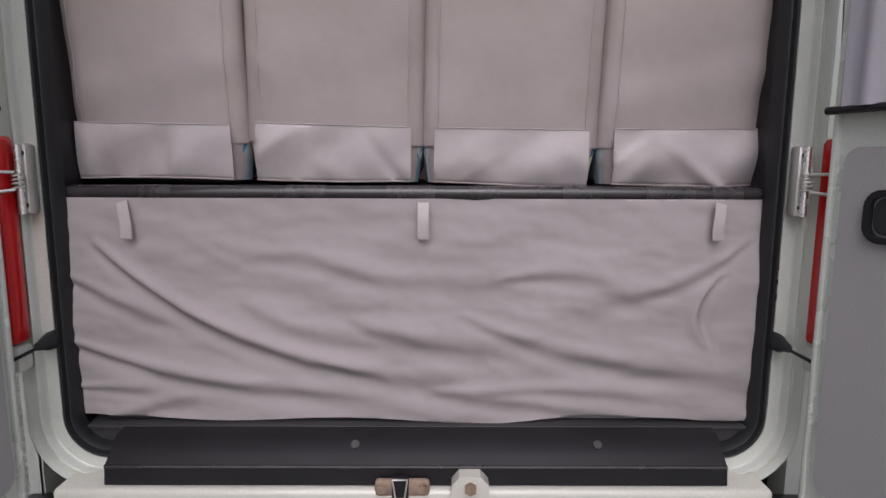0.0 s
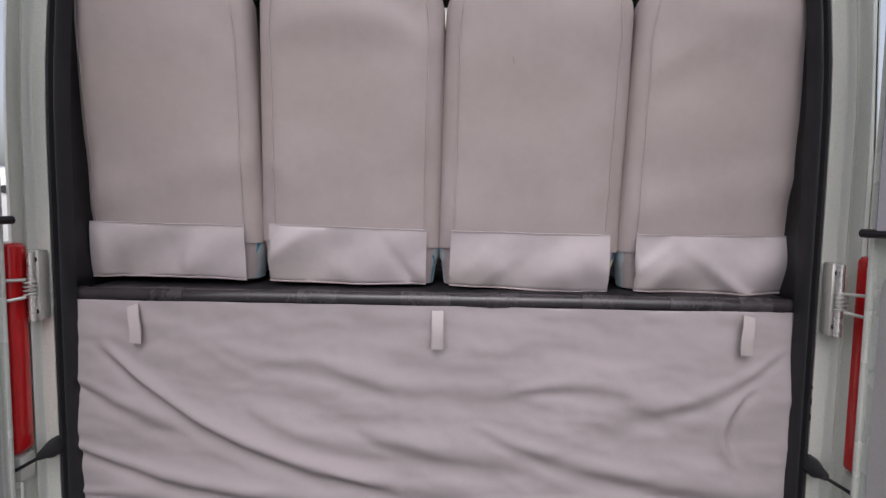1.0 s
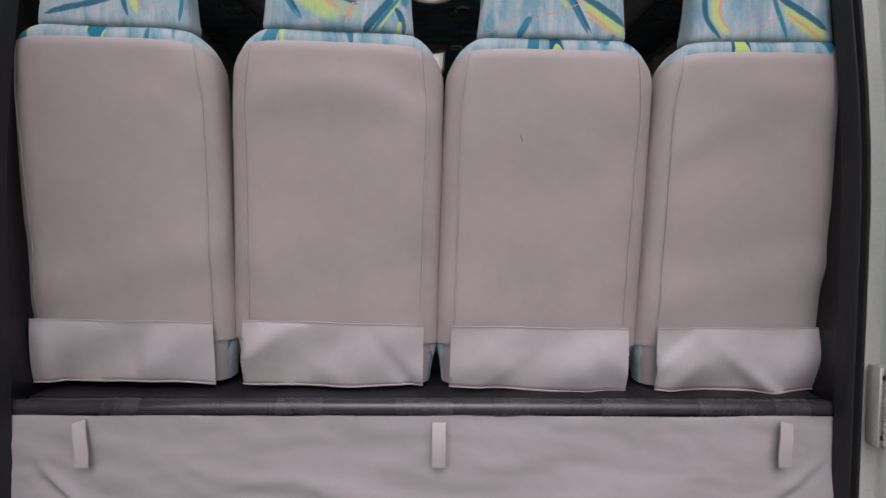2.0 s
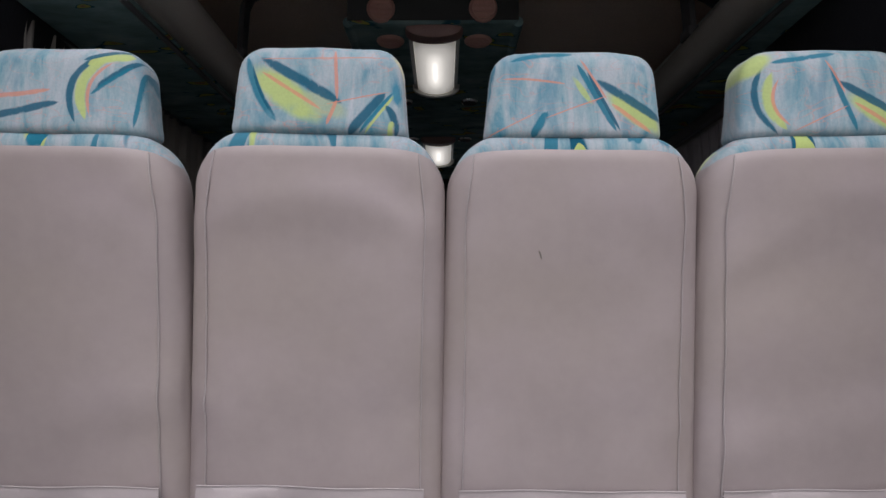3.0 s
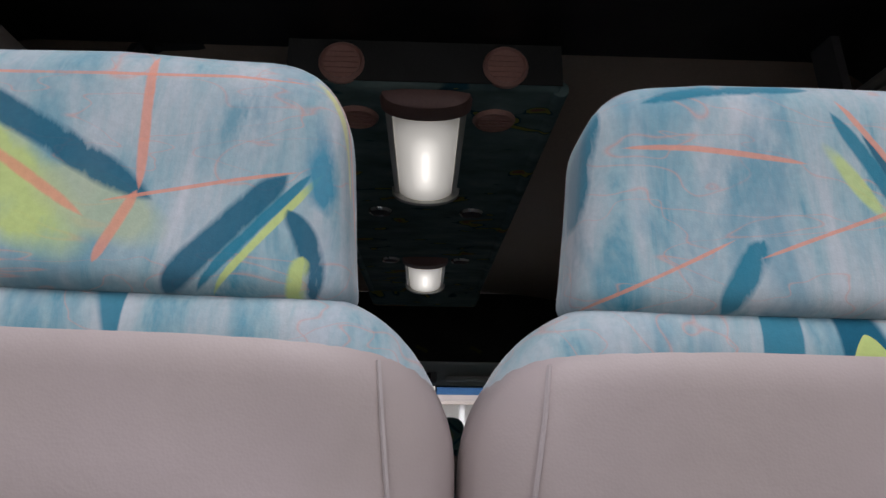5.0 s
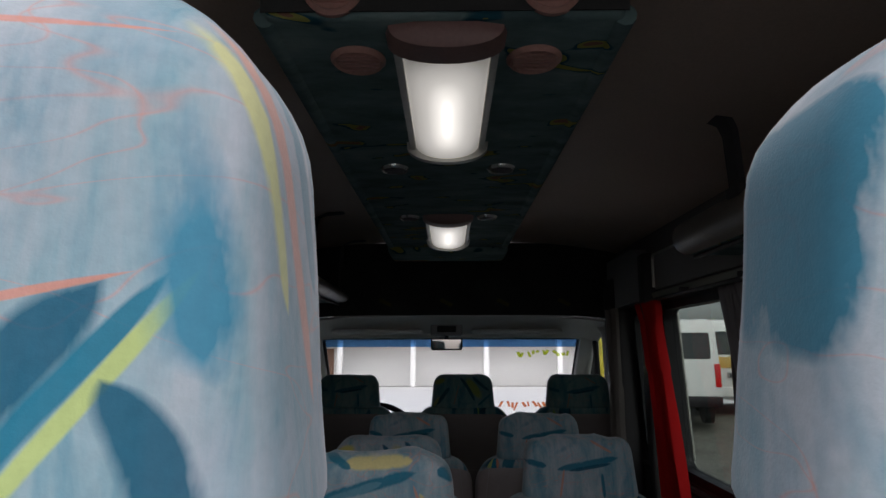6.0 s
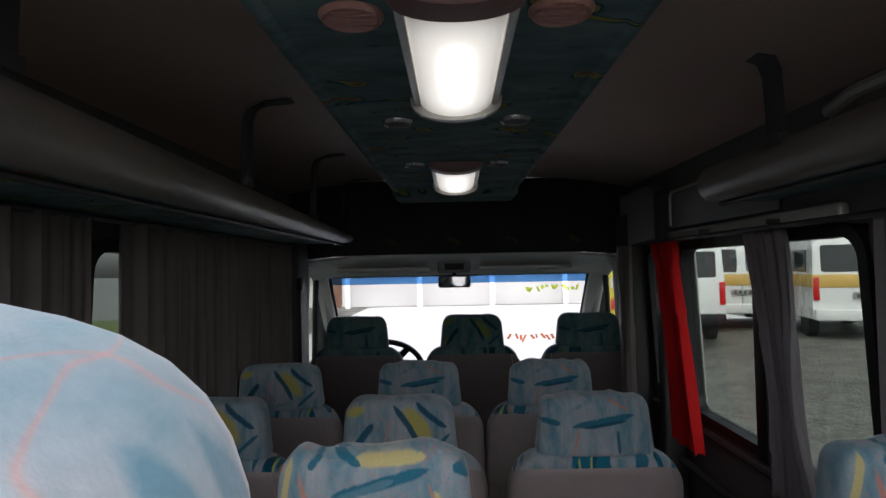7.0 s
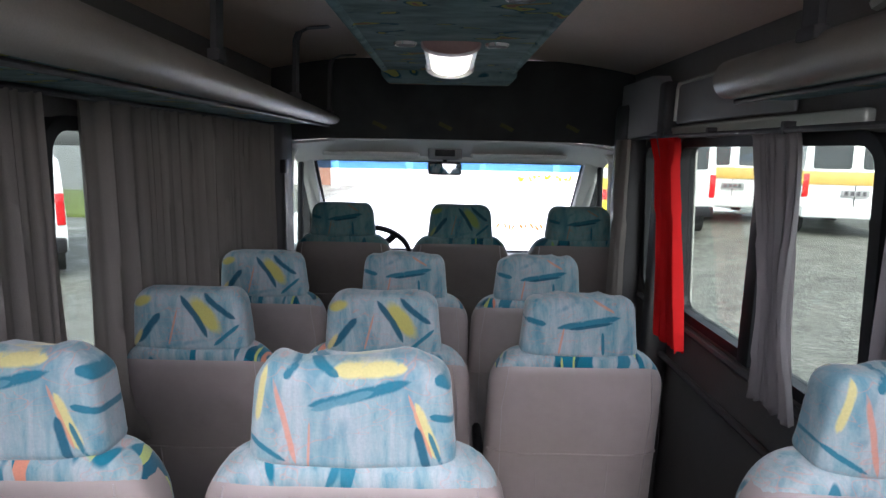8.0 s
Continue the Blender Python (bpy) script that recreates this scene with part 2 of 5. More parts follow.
YELLOWBAND = worn("ochre_band_paint", (0.62, 0.40, 0.10), 0.3, 0, 1.5, 60, 0.08, 0.02, 0.001)
TYRE = worn("tyre_rubber", (0.02, 0.02, 0.02), 0.8, 0, 6, 80, 0.2, 0.3, 0.004)
PANE = glass("tinted_side_glass", (0.64, 0.675, 0.64))
SCREEN = glass("windscreen_glass", (0.97, 0.98, 0.97))
TINTBAND = glass("blue_tint_strip", (0.33, 0.55, 0.82))
DARKGLASS = worn("dark_vehicle_glass", (0.02, 0.025, 0.028), 0.08, 0, 2, 30, 0.2, 0.0, 0.001)
LAMPGLOW = glow("lamp_lens", (1.0, 0.95, 0.82), 1.85)
LEAFCLOTH = leaf_cloth("teal_leaf_cloth", 1.0)
HEADERCLOTH = worn("charcoal_header_cloth", (0.052, 0.051, 0.050), 0.9, 0, 5, 400, 0.35, 0.25, 0.002, 0.2)
FABRIC = fabric("printed_blue_plush")
mir = Mat("mirror_silver", 0.03, 1.0)
mir.b.inputs["Base Color"].default_value = (0.8, 0.8, 0.8, 1)
MIRROR = mir.m


# ---------------------------------------------------------------- mesh tools
def mesh(name, bm, mat, smooth=40):
    me = bpy.data.meshes.new(name)
    bmesh.ops.recalc_face_normals(bm, faces=bm.faces)
    bm.to_mesh(me)
    bm.free()
    for p in me.polygons:
        p.use_smooth = True
    if smooth:
        me.set_sharp_from_angle(angle=radians(smooth))
    for mm in (mat if isinstance(mat, (list, tuple)) else [mat]):
        me.materials.append(mm)
    return me


def part(name, bm, mat, parent, label="", smooth=40, at=None):
    ob = new(name, mesh(name, bm, mat, smooth))
    ob.parent = parent
    if at is not None:
        ob.matrix_local = at
    return tagged(ob, label)


def thing(name, label, category, m=None, group="", kind=""):
    ob = new(name)
    ob.empty_display_size = 0.05
    if m is not None:
        ob.matrix_world = m
    return tagged(ob, label, category, group, kind)


def solid(name, bm, mat, label, category, kind="", group="", smooth=40):
    return tagged(new(name, mesh(name, bm, mat, smooth)), label, category, group, kind)


def box(x0, x1, y0, y1, z0, z1, r=0.0, seg=2, bm=None):
    own = bmesh.new()
    bmesh.ops.create_cube(own, size=1.0)
    for v in own.verts:
        v.co = Vector(((x0 + x1) / 2 + v.co.x * (x1 - x0), (y0 + y1) / 2 + v.co.y * (y1 - y0), (z0 + z1) / 2 + v.co.z * (z1 - z0)))
    if r > 0:
        bmesh.ops.bevel(own, geom=own.edges[:], offset=r, segments=seg, profile=0.5, affect="EDGES", clamp_overlap=True)
    return join(bm, own)


def join(bm, other):
    """other added to bm; other alone where bm is None."""
    if bm is None:
        return other
    me = bpy.data.meshes.new("tmp")
    other.to_mesh(me)
    other.free()
    bm.from_mesh(me)
    bpy.data.meshes.remove(me)
    return bm


def rings(loops, closed=True, caps=True, bm=None):
    """A skin over loops of equal length."""
    bm = bm or bmesh.new()
    rows = [[bm.verts.new(p) for p in lp] for lp in loops]
    n = len(rows[0])
    for a, b in zip(rows, rows[1:]):
        for i in range(n if closed else n - 1):
            j = (i + 1) % n
            bm.faces.new((a[i], a[j], b[j], b[i]))
    if caps and closed:
        bm.faces.new(rows[0][::-1])
        bm.faces.new(rows[-1])
    return bm


def tube(points, r, seg=10, bm=None, caps=True):
    """A round bar along points."""
    pts = [Vector(p) for p in points]
    loops = []
    side = None
    for i, p in enumerate(pts):
        d = (pts[min(i + 1, len(pts) - 1)] - pts[max(i - 1, 0)]).normalized()
        if side is None:
            side = d.orthogonal().normalized()
        side = (side - d * side.dot(d)).normalized()
        up = d.cross(side)
        rr = r[i] if isinstance(r, (list, tuple)) else r
        loops.append([p + (side * math.cos(a) + up * math.sin(a)) * rr for a in (2 * math.pi * k / seg for k in range(seg))])
    return rings(loops, True, caps, bm)


def strip(points, half, thick, normal=(0, 1, 0), bm=None):
    """A flat band along points, half wide to each side."""
    nn = Vector(normal).normalized()
    pts = [Vector(p) for p in points]
    loops = []
    for i, p in enumerate(pts):
        d = (pts[min(i + 1, len(pts) - 1)] - pts[max(i - 1, 0)]).normalized()
        s = d.cross(nn).normalized() * half
        t = nn * thick / 2
        loops.append([p - s - t, p + s - t, p + s + t, p - s + t])
    return rings(loops, True, True, bm)


def sheet(fn, nu, nv, thick=0.0, axis=(0, 1, 0)):
    """A grid surface fn(u, v) with u and v from 0 to 1; where thick is given, a second face lies that far along the axis."""
    bm = bmesh.new()
    shift = Vector(axis) * thick

    def grid(off):
        g = [[bm.verts.new(Vector(fn(i / nu, j / nv)) + off) for i in range(nu + 1)] for j in range(nv + 1)]
        for j in range(nv):
            for i in range(nu):
                bm.faces.new((g[j][i], g[j][i + 1], g[j + 1][i + 1], g[j + 1][i]))
        return g
    a = grid(Vector((0, 0, 0)))
    if thick:
        b = grid(shift)
        rim = [(0, i) for i in range(nu)] + [(j, nu) for j in range(nv)] + [(nv, nu - i) for i in range(nu)] + [(nv - j, 0) for j in range(nv)]
        for (j, i), (q, p) in zip(rim, rim[1:] + rim[:1]):
            bm.faces.new((a[j][i], a[q][p], b[q][p], b[j][i]))
    return bm


def disc(r, depth, seg=24, m=Matrix()):
    bm = bmesh.new()
    bmesh.ops.create_cone(bm, cap_ends=True, segments=seg, radius1=r, radius2=r, depth=depth, matrix=m)
    return bm


def slab_holes(u0, u1, z0, z1, holes, place, thick):
    """A wall sheet with rectangular openings through it. place(u, z, depth) gives the point."""
    us = sorted({u0, u1, *(h[0] for h in holes), *(h[1] for h in holes)})
    zs = sorted({z0, z1, *(h[2] for h in holes), *(h[3] for h in holes)})
    bm = bmesh.new()
    cache = {}

    def vert(u, z, k):
        if (u, z, k) not in cache:
            cache[u, z, k] = bm.verts.new(place(u, z, k * thick))
        return cache[u, z, k]

    def filled(i, j):
        if not (0 <= i < len(us) - 1 and 0 <= j < len(zs) - 1):
            return False
        cu, cz = (us[i] + us[i + 1]) / 2, (zs[j] + zs[j + 1]) / 2
        return not any(h[0] < cu < h[1] and h[2] < cz < h[3] for h in holes)

    for i in range(len(us) - 1):
        for j in range(len(zs) - 1):
            if not filled(i, j):
                continue
            a, b, c, d = (us[i], zs[j]), (us[i + 1], zs[j]), (us[i + 1], zs[j + 1]), (us[i], zs[j + 1])
            for k in (0, 1):
                bm.faces.new([vert(*p, k) for p in (a, b, c, d)])
            for (p, q, ni, nj) in ((a, b, i, j - 1), (b, c, i + 1, j), (c, d, i, j + 1), (d, a, i - 1, j)):
                if not filled(ni, nj):
                    bm.faces.new((vert(*p, 0), vert(*q, 0), vert(*q, 1), vert(*p, 1)))
    return bm


def rounded_frame(place, u0, u1, z0, z1, rad, width, thick, seg=5, bm=None):
    """A rubber or metal frame with round corners, lying round an opening."""
    def loop(grow, depth):
        out = []
        r = max(rad + grow, 0.002)
        for cx, cz, a0 in ((u1 - rad, z1 - rad, 0), (u0 + rad, z1 - rad, 90), (u0 + rad, z0 + rad, 180), (u1 - rad, z0 + rad, 270)):
            for k in range(seg + 1):
                a = radians(a0 + 90 * k / seg)
                out.append(place(cx + r * math.cos(a), cz + r * math.sin(a), depth))
        return out
    bm = bm or bmesh.new()
    lps = [loop(0, 0), loop(0, thick), loop(width, thick), loop(width, 0), loop(0, 0)]
    return rings(lps, True, False, bm)


def rounded_plate(place, u0, u1, z0, z1, rad, thick, seg=5):
    """A flat plate with round corners."""
    def loop(depth):
        out = []
        for cx, cz, a0 in ((u1 - rad, z1 - rad, 0), (u0 + rad, z1 - rad, 90), (u0 + rad, z0 + rad, 180), (u1 - rad, z0 + rad, 270)):
            for k in range(seg + 1):
                a = radians(a0 + 90 * k / seg)
                out.append(place(cx + rad * math.cos(a), cz + rad * math.sin(a), depth))
        return out
    return rings([loop(0), loop(thick)])


# ---------------------------------------------------------------- ground
def ground_material():
    """Wet gravel: greenish grey stones of many tones, with puddled patches."""
    m = Mat("wet_gravel", 0.55, 0.0, 0.4)
    patch = m.ramp(m.noise(0.35, 4), [(0.35, (0.085, 0.088, 0.072)), (0.65, (0.15, 0.15, 0.125))])
    vor = m.n("ShaderNodeTexVoronoi", Scale=21.0)
    m.link(m.co, vor.inputs["Vector"])
    tone = m.t.nodes.new("ShaderNodeSeparateColor")
    m.link(vor.outputs["Color"], tone.inputs[0])
    stones = m.ramp(tone.outputs[0], [(0.0, (0.035, 0.037, 0.03)), (0.45, (0.12, 0.122, 0.10)), (0.85, (0.24, 0.235, 0.20)), (1.0, (0.42, 0.41, 0.36))])
    col = m.mix(0.62, patch, stones)
    col = m.mix(0.4, col, m.ramp(m.noise(5.0, 5, 0.7), [(0.35, (0.05, 0.052, 0.042)), (0.65, (0.22, 0.22, 0.185))]))
    m.color(col).rough(m.noise(1.1, 4), 0.30, 0.75)
    return m.bump(vor.outputs["Distance"], 0.45, 0.03).m


def yard(u, v):
    # finer near the minibus; the yard rises a little towards the line of vans
    x, y = 400 * (2 * u - 1) ** 3, 400 * (2 * v - 1) ** 3
    q = min(1.0, max(0.0, (x - 3.2) / 4.4)) * min(1.0, max(0.0, (y + 2) / 12)) * min(1.0, max(0.0, (21.5 - y) / 3))
    return (x, y, 0.45 * q * q * (3 - 2 * q))


solid("ground", sheet(yard, 120, 120),
      ground_material(), "grey wet gravel yard around the parked minibus", "ground", "structure")

# ---------------------------------------------------------------- minibus shell: numbers
FLOOR, SILL, CEIL, TOP = 0.70, 0.62, 2.408, 2.545
XI, XO = 0.84, 0.90          # inner and outer face of the side walls
Y_BACK, Y_CAB, Y_NOSE = -0.05, 2.85, 4.35

solid("floor", box(-XI, XI, 0.0, 4.3, FLOOR - 0.05, FLOOR, 0.004), FLOORMAT, "dark ribbed rubber floor of the minibus", "floor", "structure")
solid("underbody", box(-XO, XO, 0.05, 4.3, 0.35, FLOOR - 0.054, 0.02), BLACKPL, "dark steel underbody beneath the floor", "underbody", "structure")


def side_place(sx):
    # the wall leans inwards above the belt line
    def place(u, z, depth):
        lean = max(0.0, z - 1.6) * 0.05
        return Vector((sx * (XI + 0.004 + depth - lean), u, z))
    return place


WIN_Z0, WIN_Z1 = 1.568, 2.195
RIGHT_WINDOWS = [(0.20, 1.03), (1.19, 2.20), (2.27, 2.56), (2.95, 3.55)]
LEFT_WINDOWS = [(0.20, 1.02), (1.215, 2.10), (2.18, 2.60), (2.95, 3.55)]
for side, sx, wins in (("right", 1, RIGHT_WINDOWS), ("left", -1, LEFT_WINDOWS)):
    place = side_place(sx)
    holes = [(a, b, WIN_Z0, WIN_Z1) for a, b in wins]
    wall = solid("wall_" + side, slab_holes(0.0, 3.75, FLOOR - 0.05, TOP + 0.06, holes, place, 0.05), WALLTRIM,
                 "taupe lined side wall of the minibus with window openings", "wall", "structure")
    skin = solid("outer_skin_" + side, slab_holes(-0.02, 3.75, 0.35, TOP + 0.06, holes, lambda u, z, d, p=place: p(u, z, d + 0.053), 0.006),
                 SILVER, "greenish silver painted outer side panel", "body panel", "structure")
    for k, (a, b) in enumerate(wins):
        w = thing("window_%s_%d" % (side, k + 1), "tinted side window in a black rubber frame", "window", kind="structure")
        part("window_frame", rounded_frame(lambda u, z, d, p=place: p(u, z, d - 0.012), a + 0.025, b - 0.025, WIN_Z0 + 0.025, WIN_Z1 - 0.025, 0.05, 0.03, 0.05), RUBBER, w, "black rubber frame")
        part("pane", rounded_plate(lambda u, z, d, p=place: p(u, z, d + 0.02), a + 0.02, b - 0.02, WIN_Z0 + 0.02, WIN_Z1 - 0.02, 0.05, 0.004), PANE, w, "lightly tinted pane")
        if b - a > 0.8:
            mid = (a + b) / 2 - (0.09 if sx > 0 else 0)
            part("window_divider", box(sx * (XI - 0.03) - 0.016, sx * (XI - 0.03) + 0.016, mid - 0.03, mid + 0.03, WIN_Z0 + 0.01, WIN_Z1 - 0.01, 0.006), RUBBER, w, "black centre bar")
            part("latch", box(sx * (XI - 0.05) - 0.015, sx * (XI - 0.05) + 0.015, b - 0.08, b - 0.045, 1.80, 1.85, 0.008), BLACKPL, w, "black plastic latch")
        part("window_sill", tube([(sx * (XI - 0.012), a, WIN_Z0 - 0.03), (sx * (XI - 0.012), b, WIN_Z0 - 0.03)], 0.014, 8), DARKTRIM, w, "dark rail below the pane")

# ---------------------------------------------------------------- roof and ceiling
def arch(x):
    t = min(1.0, abs(x) / XI)
    return TOP - 0.07 * max(0.0, t - 0.25) ** 2 / 0.56


solid("ceiling", sheet(lambda u, v: (-0.86 + 1.72 * u, -0.03 + 2.87 * v, arch(-0.86 + 1.72 * u)), 40, 20, 0.012, (0, 0, 1)), CEILBROWN,
      "brown board ceiling lining of the minibus", "ceiling", "structure")
solid("roof", sheet(lambda u, v: (-0.90 + 1.80 * u, -0.05 + 3.6 * v, TOP + 0.13 - 0.10 * abs(2 * u - 1) ** 4 - 0.35 * max(0, v - 0.8) ** 2 / 0.04), 24, 24, 0.02, (0, 0, 1)), SILVER,
      "greenish silver painted steel roof", "roof", "structure")


def fascia(u, v):
    # soft dark panel between the ceiling and the cab header, a little bellied
    y = 2.74 + 0.09 * v - 0.03 * math.sin(math.pi * v)
    x = -0.84 + 1.68 * u
    return (x, y, TOP - 0.01 - (TOP - 2.20) * v - 0.03 * abs(2 * u - 1) ** 6)


cab_header = solid("cab_header", sheet(fascia, 30, 14, 0.03, (0, 1, 0)), HEADERCLOTH, "dark cloth-covered header panel between saloon and cab", "header panel", "structure")
solid("cab_roof_lining", sheet(lambda u, v: (-0.80 + 1.60 * u, 2.84 + 0.34 * v, 2.185 - 0.03 * v - 0.04 * abs(2 * u - 1) ** 4 - 0.055 * v * v), 24, 8, 0.012, (0, 0, 1)), CABWHITE,
      "off-white cab roof lining above the windscreen", "ceiling lining", "structure")

for x in (-0.33, -0.03, 0.25, 0.55):
    part("leaf_print", strip([(x - 0.03, 2.791, 2.262), (x, 2.797, 2.250), (x + 0.028, 2.804, 2.236)], 0.009, 0.002, (0, 0.9, 0.45)), OLIVEPRINT, cab_header, "olive leaf print")

# centre ceiling panel, with a raised border on each side
panel = thing("ceiling_panel", "long dark teal leaf-print cloth panel along the ceiling", "ceiling panel", kind="structure")
part("panel_board", box(-0.235, 0.195, 0.528, 2.12, CEIL - 0.004, TOP + 0.004, 0.012, 3), LEAFCLOTH, panel)
# added dark board: stands in for shade on the panel's leaf-print end
part("panel_back", box(-0.236, 0.196, 0.5256, 0.5276, CEIL + 0.002, TOP + 0.004, 0.0), HEADERCLOTH, panel, "dark board added as shade on the rear end")
for sx in (-0.235, 0.195):
    part("panel_border", tube([(sx, 0.540, CEIL + 0.004), (sx, 2.12, CEIL + 0.004)], 0.014, 10), LEAFCLOTH, panel, "rolled cloth border")
part("panel_end", box(-0.25, 0.21, 2.10, 2.30, CEIL - 0.030, TOP + 0.004, 0.02, 3), LEAFCLOTH, panel, "padded end of the panel")


def ceiling_lamp(y0, y1):
    cx, hw = -0.018, 0.075
    cy, hl = (y0 + y1) / 2, (y1 - y0) / 2
    lamp = thing("ceiling_lamp", "lit ceiling lamp with milky lens and brown end caps", "lamp", pose(cx, cy, CEIL - 0.004), "ceiling lamps")

    def barrel(w, drop, ys, seg=14):
        lps = []
        for y in ys:
            lps.append([(w * math.cos(a), y, -drop * math.sin(a) ** 0.8) for a in (math.pi * k / seg for k in range(seg + 1))])
        return lps
    def sag(lps):
        # the lamp hangs a little lower at its far end
        return [[(x, y, z - 0.010 * (y + hl) / (2 * hl) * (1 if z < -0.001 else 0.7)) for x, y, z in lp] for lp in lps]
    part("lens", rings(sag(barrel(hw - 0.017, 0.030, [-hl + 0.004 + (2 * hl - 0.02) * k / 12 for k in range(13)])), True, True), LAMPGLOW, lamp, "glowing milky lens")
    for sx in (-1, 1):
        part("side_rim", strip([(sx * (hw - 0.013), -hl, -0.006), (sx * (hw - 0.013), hl, -0.014)], 0.005, 0.016, (0, 0, 1)), STEEL, lamp, "grey side rim")
    part("end_cap", rings([[(x * k, y, z * k) for x, y, z in lp] for k, lp in zip((0.5, 0.93, 1.0, 1.0), barrel(hw, 0.031, [-hl - 0.042, -hl - 0.034, -hl - 0.016, -hl + 0.004]))], True, True), CAPBROWN, lamp, "brown plastic end cap")
    part("far_rim", rings(sag(barrel(hw, 0.036, [hl - 0.015, hl])), True, True), STEEL, lamp, "thin grey end rim")
    return lamp


ceiling_lamp(0.580, 0.945)
ceiling_lamp(1.585, 1.92)


def ceiling_disc(x, y, r, name, label, cat, mat, m=None):
    t = thing(name, label, cat, m or pose(x, y, CEIL - 0.006), name + "s in the ceiling panel")
    ring = bmesh.new()
    lps = []
    for rr, zz in ((r, 0.006), (r, 0.000), (r * 0.88, -0.005), (r * 0.78, 0.0), (r * 0.78, 0.004)):
        lps.append([(rr * math.cos(2 * math.pi * k / 28), rr * math.sin(2 * math.pi * k / 28), zz) for k in range(28)])
    part("ring", rings(lps, True, False, ring), CHROME if mat is None else mat, t)
    part("grille", disc(r * 0.80, 0.004, 24), BLACKPL if mat is None else mat, t)
    for k in range(-2, 3):
        ln = math.sqrt(max(0.0, 1 - (k / 3) ** 2)) * r * 0.76
        part("slat", box(-ln, ln, k * r * 0.26 - 0.002, k * r * 0.26 + 0.002, -0.0045, 0.0, 0.0), DARKTRIM if mat is None else mat, t)
    return t


for y in (1.11, 1.58):
    for x in (-0.131, 0.096):
        ceiling_disc(x, y, 0.030, "air_vent", "round chrome-rimmed air vent in the ceiling panel", "vent", None)
for x in (-0.136, 0.099):
    ceiling_disc(x, 0.63, 0.037, "ceiling_speaker", "round salmon grille beside the ceiling lamp", "speaker", SALMON)
for x in (-0.151, 0.106):
    ceiling_disc(x, 0, 0.036, "ceiling_speaker", "round salmon grille on the rear end of the ceiling panel", "speaker", SALMON, pose(x, 0.524, 2.440, -90))

# ---------------------------------------------------------------- luggage racks with their hangers
def rack(name, x_lip, x_wall, y0, y1, z0, z_top0, z_top1):
    sx = 1 if x_wall > 0 else -1
    r = thing(name, "taupe padded overhead luggage rack along the side wall", "luggage rack", group="luggage racks")
    lps = []
    n = 20
    for k in range(n + 1):
        f = k / n
        y = y0 + (y1 - y0) * f
        top = z_top0 + (z_top1 - z_top0) * f
        end = math.sqrt(max(0.0, 1 - max(0.0, (f - 0.94) / 0.06) ** 2)) * 0.85 + 0.15
        h, zc = (top - z0) / 2 * end, (top + z0) / 2
        lps.append([(x_lip + sx * (0.035 - 0.040 * end * math.cos(a)), y, zc + h * math.sin(a)) for a in (2 * math.pi * j / 18 for j in range(18))])
    part("lip", rings(lps), RACKBEIGE, r, "rounded taupe front lip")
    part("tray", box(min(x_lip + sx * 0.05, x_wall), max(x_lip + sx * 0.05, x_wall), y0, y1 - 0.05, z0 + 0.002, z0 + 0.024, 0.004), LEAFCLOTH, r, "dark leaf-print underside")
    part("edge_piping", tube([(x_lip + sx * 0.06, y0, z0 - 0.004), (x_lip + sx * 0.06, y1 - 0.06, z0 - 0.004)], 0.006, 8), DARKTRIM, r)
    return r


left_rack = rack("luggage_rack", -0.503, -0.80, 0.10, 2.86, 2.245, 2.36, 2.285)
right_rack = rack("luggage_rack", 0.60, 0.80, 0.10, 1.56, 2.274, 2.364, 2.364)
for own, spots, x, half in ((left_rack, ((0.62, 2.36), (1.40, 2.34), (2.08, 2.31), (2.66, 2.29)), -0.53, 0.021), (right_rack, ((0.50, 2.357), (1.14, 2.357)), 0.61, 0.024)):
    for y, z in spots:
        s = 1 if x > 0 else -1
        part("hanger", strip([(x, y, z - 0.02), (x, y, z + 0.03), (x - s * 0.005, y, 2.49), (x - s * 0.015, y, 2.515), (x - s * 0.05, y, 2.53), (x - s * 0.11, y, 2.534)], half, 0.014, (1, 0, 0.3)), DARKTRIM, own, "dark metal hanger strap")
        part("hanger_clip", box(x - 0.014, x + 0.014, y - half - 0.004, y + half + 0.004, z - 0.012, z + 0.012, 0.004), DARKTRIM, own)
part("end_rail", tube([(0.67, 0.3, 2.405), (0.67, 1.0, 2.41), (0.675, 1.08, 2.395)], 0.013, 8), STEEL, right_rack, "grey metal rail")

# wall lining above the windows, on the sliding-door side
solid("wall_trim_right", box(0.776, 0.802, 1.22, 2.24, 2.206, 2.242, 0.009, 3), SILVER, "glossy pale trim rail above the sliding door windows", "trim", "structure")
solid("upper_panel_right", box(0.788, 0.80, 1.48, 2.20, 2.25, 2.388, 0.006, 3), DOORGREY, "pale grey lining panel above the sliding door", "wall panel", "structure")
solid("panel_edge_right", tube([(0.784, 1.84, 2.388), (0.784, 2.18, 2.388), (0.786, 2.198, 2.372), (0.786, 2.202, 2.26)], 0.007, 8), SILVER, "pale rolled edge of the lining panel", "trim", "structure")
solid("cab_trim_right", rings([[(0.74 + dx, y, z) for dx, y, z in ((0.02, 2.285, 2.40), (0.0, 2.32, 2.43), (0.0, 2.70, 2.43), (0.0, 2.715, 2.20), (0.0, 2.32, 2.215), (0.02, 2.285, 2.23))]] + [[(0.80, y, z) for y, z in ((2.285, 2.40), (2.32, 2.43), (2.70, 2.43), (2.715, 2.20), (2.32, 2.215), (2.285, 2.23))]]), DOORGREY, "grey moulded trim above the cab pillar", "trim", "structure")
